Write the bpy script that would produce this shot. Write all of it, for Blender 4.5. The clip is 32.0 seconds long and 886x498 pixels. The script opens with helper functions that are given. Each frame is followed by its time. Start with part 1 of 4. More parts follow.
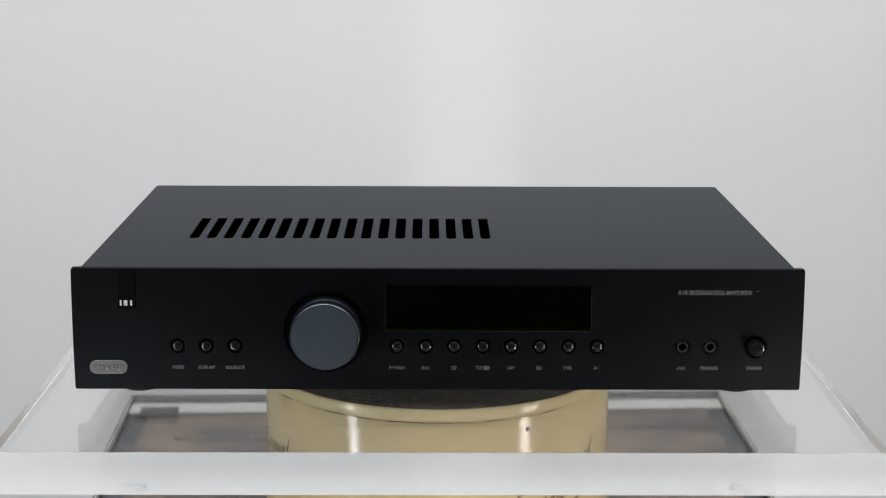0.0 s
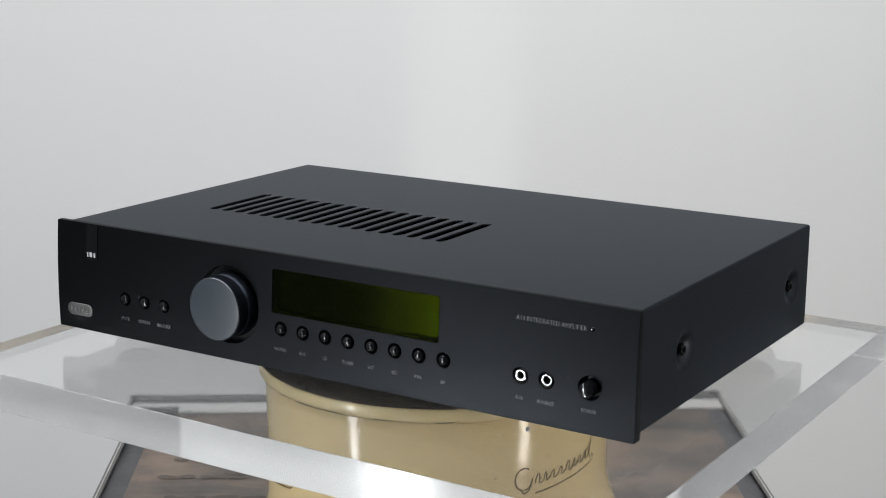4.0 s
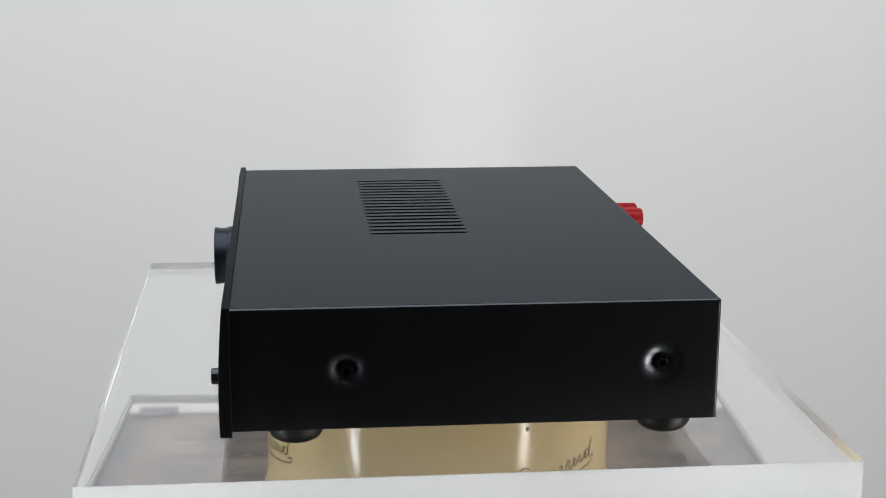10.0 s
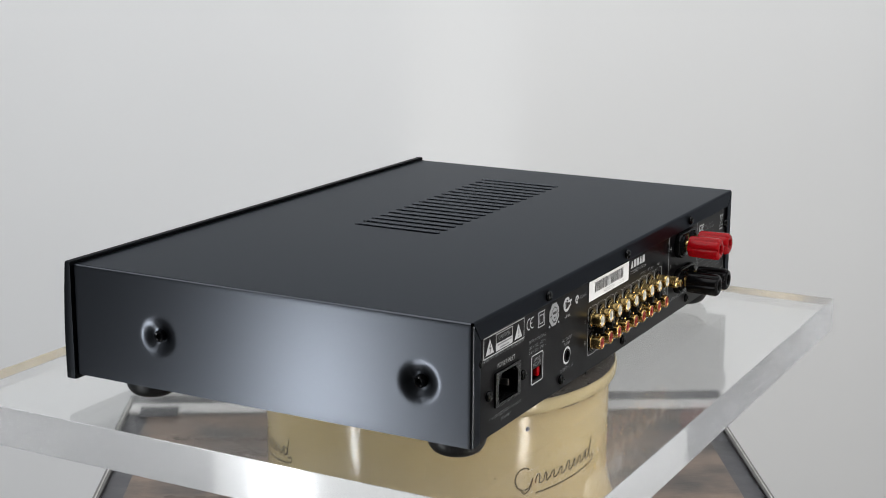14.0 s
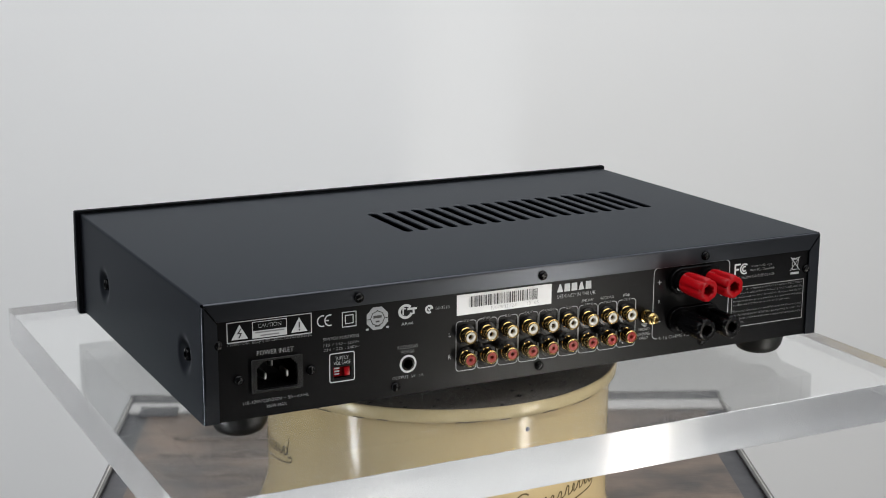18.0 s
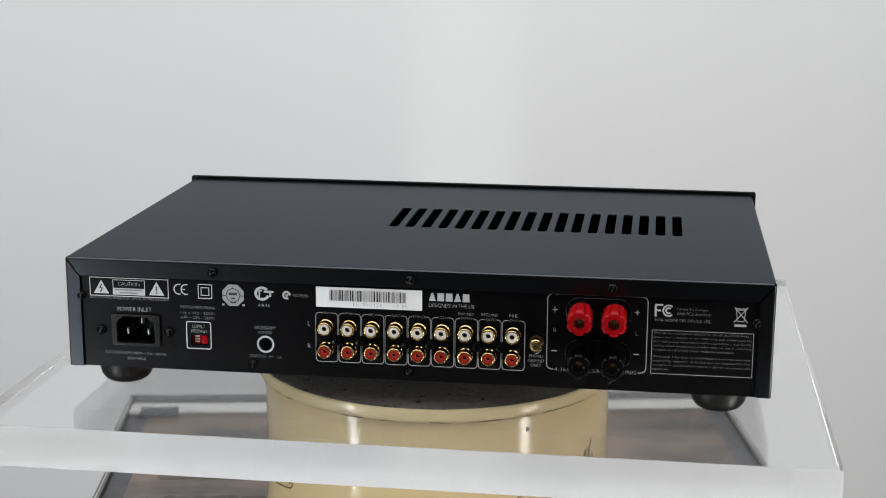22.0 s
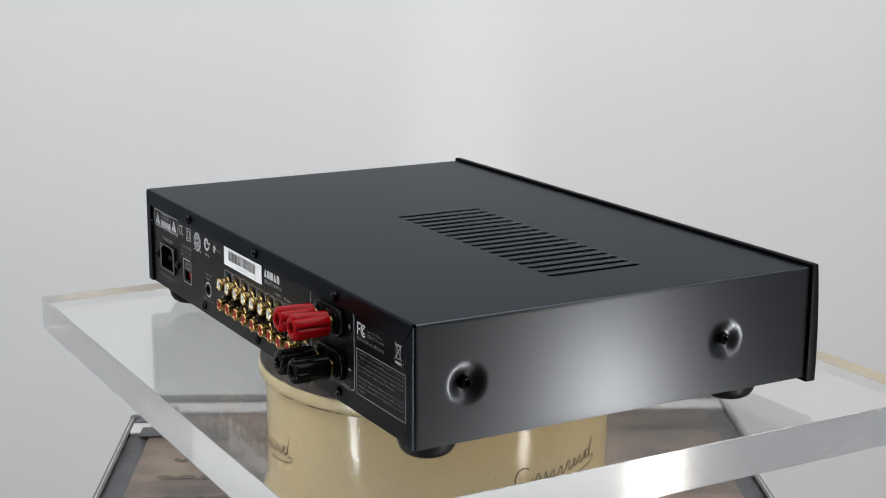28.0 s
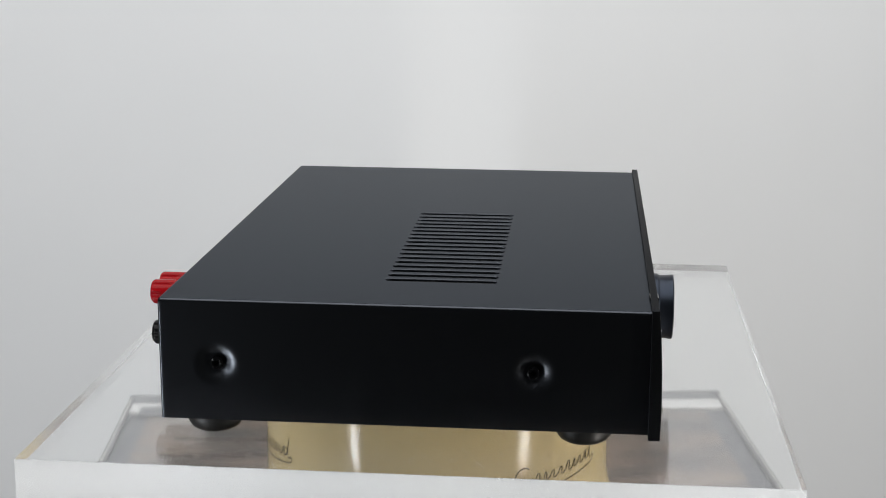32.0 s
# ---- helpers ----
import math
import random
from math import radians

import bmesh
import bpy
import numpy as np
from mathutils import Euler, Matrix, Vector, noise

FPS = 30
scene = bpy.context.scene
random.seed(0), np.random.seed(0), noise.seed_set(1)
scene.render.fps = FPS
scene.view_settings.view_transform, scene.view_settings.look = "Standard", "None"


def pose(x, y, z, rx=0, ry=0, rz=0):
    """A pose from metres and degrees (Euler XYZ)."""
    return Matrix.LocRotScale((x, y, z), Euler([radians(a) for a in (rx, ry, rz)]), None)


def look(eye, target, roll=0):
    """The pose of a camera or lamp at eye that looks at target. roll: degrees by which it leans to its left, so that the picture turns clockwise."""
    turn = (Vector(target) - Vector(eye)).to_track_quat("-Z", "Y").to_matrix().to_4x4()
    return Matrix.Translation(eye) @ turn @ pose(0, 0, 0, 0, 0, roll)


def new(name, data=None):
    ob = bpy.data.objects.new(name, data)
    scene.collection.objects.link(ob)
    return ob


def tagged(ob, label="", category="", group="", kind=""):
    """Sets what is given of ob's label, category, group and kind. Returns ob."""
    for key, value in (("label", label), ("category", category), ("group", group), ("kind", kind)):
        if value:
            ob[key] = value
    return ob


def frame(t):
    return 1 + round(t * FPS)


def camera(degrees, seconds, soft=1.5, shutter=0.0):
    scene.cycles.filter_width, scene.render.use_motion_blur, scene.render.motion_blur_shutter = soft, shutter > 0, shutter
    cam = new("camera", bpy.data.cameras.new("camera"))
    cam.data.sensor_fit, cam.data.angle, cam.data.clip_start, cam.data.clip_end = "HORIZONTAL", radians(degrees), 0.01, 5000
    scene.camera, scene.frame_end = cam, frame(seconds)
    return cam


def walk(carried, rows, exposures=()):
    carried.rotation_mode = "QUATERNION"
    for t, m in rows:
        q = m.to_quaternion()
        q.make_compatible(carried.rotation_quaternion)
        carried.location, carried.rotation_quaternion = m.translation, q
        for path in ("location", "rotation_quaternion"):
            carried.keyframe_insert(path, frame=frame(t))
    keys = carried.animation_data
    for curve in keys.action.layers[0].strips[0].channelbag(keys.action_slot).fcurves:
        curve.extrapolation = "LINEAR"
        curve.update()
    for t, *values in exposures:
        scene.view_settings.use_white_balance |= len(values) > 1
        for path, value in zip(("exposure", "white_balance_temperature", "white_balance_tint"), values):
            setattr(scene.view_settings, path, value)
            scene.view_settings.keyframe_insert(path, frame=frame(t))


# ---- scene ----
cam = camera(32.226, 32.0, soft=1.0)
EYE = (0.00525, -1.01407, 0.29959)
AIM = (0.00248, -0.03973, 0.07455)
walk(cam, [(0.0, look(EYE, AIM, 0.276)), (32.0, look(EYE, AIM, 0.276))])

# turn of the table in degrees at each time
TURN = [(0.0, 0.70), (0.5, -1.91), (1.0, -6.18), (1.5, -10.47), (2.0, -14.80), (2.5, -19.12), (3.0, -23.48), (3.5, -27.84),
        (5.5, -45.00), (6.5, -53.64), (7.5, -61.99), (8.5, -70.50), (9.5, -79.38), (10.5, -88.28), (11.5, -96.98), (12.5, -105.52),
        (13.5, -113.96), (14.5, -122.47), (16.5, -140.12), (17.5, -148.75), (18.5, -157.34), (19.5, -166.12), (20.5, -174.84),
        (21.5, -183.50), (22.5, -192.18), (23.5, -201.02), (24.5, -210.00), (25.5, -218.86), (27.5, -236.18), (28.5, -244.92),
        (29.5, -253.76), (30.5, -262.42), (31.5, -271.0), (32.0, -275.2)]

# ---- light ----
world = bpy.data.worlds.new("room_world")
world.use_nodes = True
world.node_tree.nodes["Background"].inputs[0].default_value = (0.5, 0.55, 0.6, 1)
world.node_tree.nodes["Background"].inputs[1].default_value = 0.05
scene.world = world
scene.view_settings.exposure = -0.30
scene.cycles.max_bounces, scene.cycles.glossy_bounces, scene.cycles.transmission_bounces = 24, 20, 20


def area_lamp(name, eye, target, w, h, power, color):
    data = bpy.data.lights.new(name, "AREA")
    data.shape, data.size, data.size_y, data.energy, data.color = "RECTANGLE", w, h, power, color
    ob = new(name, data)
    ob.matrix_world = look(eye, target)
    return ob


COOL, WARM = (0.92, 0.96, 1.0), (1.0, 0.96, 0.89)
LEFT_LIGHT, RIGHT_LIGHT = (-0.58, -0.49, -0.38), (0.46, -0.36, -0.36)
LEFT_AIM, RIGHT_AIM = (0.0, 0.15, -0.38), (0.0, 0.15, -0.36)
# each strip has a bright lower tube and a dimmer upper one


def strip_lamps(name, at, aim, w, low, high, color):
    x, y, z = at
    area_lamp(name + "_low", (x, y, z), (aim[0], aim[1], z), w, 0.60, low, color)
    area_lamp(name + "_high", (x, y, z + 0.465), (aim[0], aim[1], z + 0.465), w, 0.33, high, color)


strip_lamps("strip_lamp_cool", LEFT_LIGHT, LEFT_AIM, 0.042, 5.0, 0.75, COOL)
strip_lamps("strip_lamp_warm", RIGHT_LIGHT, RIGHT_AIM, 0.036, 4.3, 0.55, WARM)
# added overhead fill that brightens the backdrop, with no known fixture
area_lamp("overhead_fill", (-0.22, -0.30, 1.60), (-0.22, -0.30, 0), 4.0, 2.4, 112.0, (0.965, 0.98, 1.0))


# ---- materials ----
def mat(name, color, rough=0.5, metal=0.0, vary=0.0, scale=40.0, bump=0.0, bump_scale=400.0, stretch=(1, 1, 1), rough_vary=0.0, **more):
    """A principled material with two scales of noise on colour and roughness, and a fine relief."""
    m = bpy.data.materials.new(name)
    m.use_nodes = True
    nt = m.node_tree
    p = nt.nodes["Principled BSDF"]
    p.inputs["Base Color"].default_value = (*color, 1)
    p.inputs["Roughness"].default_value = rough
    p.inputs["Metallic"].default_value = metal
    for key, value in more.items():
        p.inputs[key.replace("_", " ")].default_value = value
    if vary or bump or rough_vary:
        tc = nt.nodes.new("ShaderNodeTexCoord")
        mp = nt.nodes.new("ShaderNodeMapping")
        mp.inputs["Scale"].default_value = stretch
        nt.links.new(tc.outputs["Object"], mp.inputs[0])
        big = nt.nodes.new("ShaderNodeTexNoise")
        big.inputs["Scale"].default_value, big.inputs["Detail"].default_value = scale, 6
        nt.links.new(mp.outputs[0], big.inputs["Vector"])
        if vary:
            hsv = nt.nodes.new("ShaderNodeHueSaturation")
            hsv.inputs["Color"].default_value = (*color, 1)
            rg = nt.nodes.new("ShaderNodeMapRange")
            rg.inputs["From Min"].default_value, rg.inputs["From Max"].default_value = 0.3, 0.7
            rg.inputs["To Min"].default_value, rg.inputs["To Max"].default_value = 1 - vary, 1 + vary
            nt.links.new(big.outputs[0], rg.inputs[0])
            nt.links.new(rg.outputs[0], hsv.inputs["Value"])
            nt.links.new(hsv.outputs[0], p.inputs["Base Color"])
        if rough_vary:
            rr = nt.nodes.new("ShaderNodeMapRange")
            rr.inputs["From Min"].default_value, rr.inputs["From Max"].default_value = 0.3, 0.7
            rr.inputs["To Min"].default_value, rr.inputs["To Max"].default_value = rough - rough_vary, rough + rough_vary
            nt.links.new(big.outputs[0], rr.inputs[0])
            nt.links.new(rr.outputs[0], p.inputs["Roughness"])
        if bump:
            fine = nt.nodes.new("ShaderNodeTexNoise")
            fine.inputs["Scale"].default_value, fine.inputs["Detail"].default_value = bump_scale, 3
            nt.links.new(mp.outputs[0], fine.inputs["Vector"])
            bp = nt.nodes.new("ShaderNodeBump")
            bp.inputs["Strength"].default_value, bp.inputs["Distance"].default_value = bump, 0.0005
            nt.links.new(fine.outputs[0], bp.inputs["Height"])
            nt.links.new(bp.outputs[0], p.inputs["Normal"])
    return m


PAINT = mat("satin_black_paint", (0.044, 0.0470, 0.053), 0.28, 1.0, Specular_Tint=(0.515, 0.53, 0.552, 1))
PANEL = mat("anodised_black_front", (0.0121, 0.0129, 0.0143), 0.46, 1.0, bump=0.003, bump_scale=3000, Specular_Tint=(0.62, 0.62, 0.62, 1))
REAR = mat("semi_gloss_black_rear", (0.0019, 0.0019, 0.0022), 0.33, vary=0.1, scale=60, bump=0.003, bump_scale=2000, Specular_IOR_Level=0.10)
PLASTIC = mat("black_plastic", (0.003, 0.003, 0.0032), 0.22, bump=0.02, bump_scale=900, Specular_IOR_Level=0.15)
GLOSS = mat("gloss_black_plastic", (0.003, 0.003, 0.0035), 0.07, Specular_IOR_Level=0.35)
BUTTON = mat("gloss_button_plastic", (0.005, 0.005, 0.006), 0.12, Specular_IOR_Level=0.5)
# plastic of the recesses, darkened for the shadow round the knob
RECESS = mat("shaded_recess_plastic", (0.003, 0.003, 0.0033), 0.40, Specular_IOR_Level=0.2)
# shade inside openings, put into a near-black colour
CAVITY = mat("cavity_shade_black", (0.003, 0.003, 0.003), 0.7)
RUBBER = mat("black_rubber", (0.0025, 0.0025, 0.0025), 0.40, vary=0.2, scale=120, bump=0.1, bump_scale=900, Specular_IOR_Level=0.15)
KNOB_SIDE = mat("blue_black_anodised", (0.022, 0.0265, 0.036), 0.36, 0.9, bump=0.1, bump_scale=60, stretch=(1, 1, 60))
KNOB_FACE = mat("grey_anodised_face", (0.027, 0.035, 0.044), 0.31, 0.0, vary=0.10, scale=60, bump=0.06, bump_scale=700, stretch=(1, 1, 12), Specular_IOR_Level=0.74)
CHROME = mat("bright_metal", (0.75, 0.75, 0.74), 0.14, 1.0, vary=0.05, scale=200)
STEEL = mat("black_screw_steel", (0.0015, 0.0015, 0.0017), 0.16, 0.0, vary=0.2, scale=300, Specular_IOR_Level=0.12)
WELL = mat("satin_well_plastic", (0.004, 0.004, 0.004), 0.24, Specular_IOR_Level=0.5)
GOLD = mat("gold_plate", (0.52, 0.37, 0.15), 0.15, 1.0, vary=0.06, scale=300)
WHITE_INS = mat("white_insulator", (0.56, 0.545, 0.50), 0.35, vary=0.04, scale=200, Specular_IOR_Level=0.25)
RED_INS = mat("red_insulator", (0.22, 0.010, 0.007), 0.35, vary=0.08, scale=200, Specular_IOR_Level=0.2)
RED = mat("red_plastic", (0.215, 0.0022, 0.0042), 0.17, vary=0.06, scale=120, bump=0.03, bump_scale=800, Specular_IOR_Level=0.12)
BLACK_TERM = mat("black_terminal_plastic", (0.0018, 0.0018, 0.002), 0.2, bump=0.03, bump_scale=800, Specular_IOR_Level=0.12)
BRASS = mat("brass_post_metal", (0.46, 0.34, 0.15), 0.25, 1.0, vary=0.08, scale=300)
PIN = mat("dull_contact_metal", (0.24, 0.24, 0.24), 0.3, 1.0)
PRINT = mat("grey_white_print", (0.42, 0.43, 0.44), 0.5, vary=0.08, scale=600)
PRINT_DIM = mat("grey_print", (0.27, 0.28, 0.29), 0.5, vary=0.08, scale=600)
SILVER = mat("satin_silver_badge", (0.34, 0.33, 0.32), 0.30, 1.0, vary=0.06, scale=150)
BADGE_MARK = mat("polished_badge_mark", (0.70, 0.69, 0.67), 0.2, 1.0)
STICKER = mat("white_paper_sticker", (0.72, 0.72, 0.72), 0.45, vary=0.03, scale=90)
PRINT_FAINT = mat("faint_grey_print", (0.20, 0.205, 0.21), 0.5, vary=0.1, scale=600)
RIM_METAL = mat("dull_chamfer_metal", (0.15, 0.156, 0.17), 0.30, 1.0)
INK = mat("black_ink", (0.02, 0.02, 0.02), 0.5)
INK_GREY = mat("grey_ink", (0.16, 0.16, 0.17), 0.5)
PHOSPHOR = mat("display_glass_grey", (0.024, 0.024, 0.021), 0.10, 1.0, Specular_Tint=(0.3, 0.3, 0.3, 1))
PHOSPHOR_DARK = mat("display_surround", (0.040, 0.040, 0.036), 0.10, 1.0, Specular_Tint=(0.3, 0.3, 0.3, 1))
CREAM = mat("cream_enamel", (0.54, 0.422, 0.228), 0.12, vary=0.05, scale=9, bump=0.28, bump_scale=240, rough_vary=0.04)
CREAM_RIM = mat("cream_rim_enamel", (0.58, 0.475, 0.275), 0.22, vary=0.06, scale=20, bump=0.2, bump_scale=240)
BROWN_INK = mat("brown_script_paint", (0.11, 0.082, 0.036), 0.5, Specular_IOR_Level=0.1)
MAT_TOP = mat("dark_platter_mat", (0.085, 0.072, 0.061), 0.38, vary=0.7, scale=180, bump=0.6, bump_scale=600, rough_vary=0.14)
TRIM_GLINT = mat("trim_crest_glint", (0.50, 0.49, 0.46), 0.35, 0.7, vary=0.3, scale=60)
TRIM = mat("worn_aluminium_trim", (0.15, 0.145, 0.14), 0.38, 0.8, vary=0.15, scale=30, bump=0.1, bump_scale=200, rough_vary=0.08)
TRIM_DARK = mat("dark_steel_trim", (0.12, 0.12, 0.125), 0.35, 0.7, vary=0.2, scale=30)
BORDER = mat("dark_grey_border_board", (0.037, 0.037, 0.041), 0.45, vary=0.35, scale=25, bump=0.3, bump_scale=160, rough_vary=0.1)
STAIN = mat("dark_stencil_ink", (0.062, 0.048, 0.038), 0.6, vary=0.3, scale=60)
STENCIL = mat("faded_stencil_paint", (0.078, 0.060, 0.047), 0.5, vary=0.35, scale=90)
PALE_BAND = mat("pale_reflection_band", (0.42, 0.41, 0.40), 0.4, vary=0.1, scale=25)
PLINTH_SIDE = mat("plinth_side_board", (0.10, 0.08, 0.065), 0.5, vary=0.3, scale=12, bump=0.2, bump_scale=120)
WALL = mat("white_matt_board", (0.78, 0.78, 0.775), 0.75, vary=0.02, scale=1.6, bump=0.08, bump_scale=140)
WALL_GREY = mat("grey_upper_wall", (0.215, 0.225, 0.24), 0.7, vary=0.06, scale=2, bump=0.1, bump_scale=120)
WALL_SIDE = mat("pale_side_wall_paint", (0.62, 0.62, 0.615), 0.75, vary=0.02, scale=1.6, bump=0.08, bump_scale=140)
WALL_DARK = mat("dark_grey_room_wall", (0.055, 0.055, 0.057), 0.7, vary=0.08, scale=2, bump=0.1, bump_scale=120)
CEILING = mat("grey_ceiling_paint", (0.22, 0.22, 0.22), 0.8, vary=0.03, scale=2, bump=0.1, bump_scale=120)
FLOOR = mat("dark_carpet_floor", (0.045, 0.042, 0.040), 0.9, vary=0.25, scale=30, bump=0.5, bump_scale=500)
SCRATCH = mat("white_scratch", (0.62, 0.62, 0.62), 0.6)
HOUSING = mat("black_lamp_housing", (0.02, 0.02, 0.02), 0.5, vary=0.15, scale=20)


def wood_material():
    m = mat("worn_brown_wood", (0.17, 0.115, 0.075), 0.42, bump=0.25, bump_scale=90, stretch=(1, 9, 1))
    nt, p = m.node_tree, m.node_tree.nodes["Principled BSDF"]
    tc = nt.nodes["Texture Coordinate"]
    mp = nt.nodes.new("ShaderNodeMapping")
    mp.inputs["Scale"].default_value = (4, 11, 4)
    nt.links.new(tc.outputs["Object"], mp.inputs[0])
    grain = nt.nodes.new("ShaderNodeTexNoise")
    grain.inputs["Scale"].default_value, grain.inputs["Detail"].default_value, grain.inputs["Distortion"].default_value = 3.0, 8, 0.6
    nt.links.new(mp.outputs[0], grain.inputs["Vector"])
    blot = nt.nodes.new("ShaderNodeTexNoise")
    blot.inputs["Scale"].default_value, blot.inputs["Detail"].default_value = 24.0, 8
    nt.links.new(tc.outputs["Object"], blot.inputs["Vector"])
    add = nt.nodes.new("ShaderNodeMath")
    add.operation = "ADD"
    nt.links.new(grain.outputs[0], add.inputs[0])
    nt.links.new(blot.outputs[0], add.inputs[1])
    half = nt.nodes.new("ShaderNodeMath")
    half.operation, half.inputs[1].default_value = "MULTIPLY", 0.5
    nt.links.new(add.outputs[0], half.inputs[0])
    ramp = nt.nodes.new("ShaderNodeValToRGB")
    ramp.color_ramp.elements[0].position, ramp.color_ramp.elements[0].color = 0.38, (0.026, 0.0195, 0.0155, 1)
    ramp.color_ramp.elements[1].position, ramp.color_ramp.elements[1].color = 0.62, (0.170, 0.118, 0.084, 1)
    nt.links.new(half.outputs[0], ramp.inputs[0])
    nt.links.new(ramp.outputs[0], p.inputs["Base Color"])
    return m


WOOD = wood_material()


def glass_material(name, color, rough, ior=1.49):
    m = mat(name, color, rough, **{"Transmission_Weight": 1.0, "IOR": ior})
    return m


def scuffed_acrylic(name, gloss_rough, scuff=0.0, wave=0.0, haze=0.0):
    """Clear plastic that is seen through sharply, with a haze on its gloss and, where it was sawn, pale scuffs."""
    m = bpy.data.materials.new(name)
    m.use_nodes = True
    nt = m.node_tree
    nt.nodes.remove(nt.nodes["Principled BSDF"])
    clear, gloss, mix, fres = [nt.nodes.new("ShaderNode" + k) for k in ("BsdfRefraction", "BsdfGlossy", "MixShader", "Fresnel")]
    clear.inputs["Color"].default_value, clear.inputs["Roughness"].default_value, clear.inputs["IOR"].default_value = (0.985, 0.99, 0.985, 1), haze, 1.49
    gloss.inputs["Color"].default_value, gloss.inputs["Roughness"].default_value = (1, 1, 1, 1), gloss_rough
    fres.inputs["IOR"].default_value = 1.49
    nt.links.new(fres.outputs[0], mix.inputs[0])
    nt.links.new(clear.outputs[0], mix.inputs[1])
    nt.links.new(gloss.outputs[0], mix.inputs[2])
    last = mix
    if scuff:
        tc, mp, big, rg, pale, top = [nt.nodes.new("ShaderNode" + k) for k in ("TexCoord", "Mapping", "TexNoise", "MapRange", "BsdfDiffuse", "MixShader")]
        mp.inputs["Scale"].default_value = (1, 1, 0.35)
        big.inputs["Scale"].default_value, big.inputs["Detail"].default_value = 55.0, 7
        rg.inputs["From Min"].default_value, rg.inputs["From Max"].default_value = 0.3, 0.7
        rg.inputs["To Min"].default_value, rg.inputs["To Max"].default_value = scuff * 0.8, scuff * 1.2
        pale.inputs["Color"].default_value = (0.80, 0.80, 0.83, 1)
        nt.links.new(tc.outputs["Object"], mp.inputs[0])
        nt.links.new(mp.outputs[0], big.inputs["Vector"])
        nt.links.new(big.outputs[0], rg.inputs[0])
        nt.links.new(rg.outputs[0], top.inputs[0])
        nt.links.new(mix.outputs[0], top.inputs[1])
        nt.links.new(pale.outputs[0], top.inputs[2])
        slow, bp = nt.nodes.new("ShaderNodeTexNoise"), nt.nodes.new("ShaderNodeBump")
        slow.inputs["Scale"].default_value, slow.inputs["Detail"].default_value = 30.0, 2
        bp.inputs["Strength"].default_value, bp.inputs["Distance"].default_value = wave, 0.0005
        nt.links.new(mp.outputs[0], slow.inputs["Vector"])
        nt.links.new(slow.outputs[0], bp.inputs["Height"])
        for node in (clear, gloss):
            nt.links.new(bp.outputs[0], node.inputs["Normal"])
        last = top
    nt.links.new(last.outputs[0], nt.nodes["Material Output"].inputs["Surface"])
    return m


ACRYLIC = scuffed_acrylic("clear_scuffed_acrylic", 0.08, 0.012, 0.0, 0.03)
ACRYLIC_EDGE = scuffed_acrylic("sawn_polished_acrylic_edge", 0.12, 0.032, 0.02)
GREEN_PANE = glass_material("green_filter_pane", (0.40, 0.56, 0.006), 0.04, 1.22)


# ---- building helpers ----
def smooth(me, angle=35):
    me.shade_smooth()
    me.set_sharp_from_angle(angle=radians(angle))
    return me


def link(name, me, material, parent=None, label="", m=None):
    ob = new(name, me)
    if material is not None:
        for one in (material if isinstance(material, (list, tuple)) else [material]):
            me.materials.append(one)
    if parent is not None:
        ob.parent = parent
    if m is not None:
        ob.matrix_basis = m
    if label:
        tagged(ob, label)
    return ob


def part(name, bm, material, parent=None, label="", m=None, angle=35):
    me = bpy.data.meshes.new(name)
    bm.normal_update()
    bm.to_mesh(me)
    bm.free()
    smooth(me, angle)
    return link(name, me, material, parent, label, m)


def empty(name):
    return new(name, None)


def box(bm, x0, x1, y0, y1, z0, z1, bevel=0.0, segs=2):
    made = bmesh.ops.create_cube(bm, size=1.0)["verts"]
    for v in made:
        v.co = Vector((x0 + (v.co.x + 0.5) * (x1 - x0), y0 + (v.co.y + 0.5) * (y1 - y0), z0 + (v.co.z + 0.5) * (z1 - z0)))
    if bevel:
        edges = list({e for v in made for e in v.link_edges})
        bmesh.ops.bevel(bm, geom=edges, offset=bevel, segments=segs, profile=0.5, affect="EDGES")
    return bm


def lathe(bm, profile, n=32, m=Matrix(), wobble=None):
    """Turn a profile of (radius, height) round the z axis; a radius of 0 closes it."""
    rings = []
    for r, h in profile:
        if r < 1e-7:
            rings.append([bm.verts.new(m @ Vector((0, 0, h)))])
        else:
            row = []
            for i in range(n):
                a = 2 * math.pi * i / n
                k = r * (wobble(a, h) if wobble else 1)
                row.append(bm.verts.new(m @ Vector((k * math.cos(a), k * math.sin(a), h))))
            rings.append(row)
    for a, b in zip(rings, rings[1:]):
        for i in range(n):
            j = (i + 1) % n
            if len(a) == 1 and len(b) == 1:
                continue
            if len(a) == 1:
                bm.faces.new((a[0], b[j], b[i]))
            elif len(b) == 1:
                bm.faces.new((a[i], a[j], b[0]))
            else:
                bm.faces.new((a[i], a[j], b[j], b[i]))
    return bm


def lathed(name, profile, material, parent=None, label="", m=None, n=32, wobble=None, angle=35):
    bm = bmesh.new()
    lathe(bm, profile, n, wobble=wobble)
    bmesh.ops.recalc_face_normals(bm, faces=bm.faces[:])
    return part(name, bm, material, parent, label, m, angle)


def evaluated_mesh(curve):
    ob = new("temporary_outline", curve)
    bpy.context.view_layer.update()
    me = bpy.data.meshes.new_from_object(ob.evaluated_get(bpy.context.evaluated_depsgraph_get()))
    me.materials.clear()
    bpy.data.objects.remove(ob)
    bpy.data.curves.remove(curve)
    return me


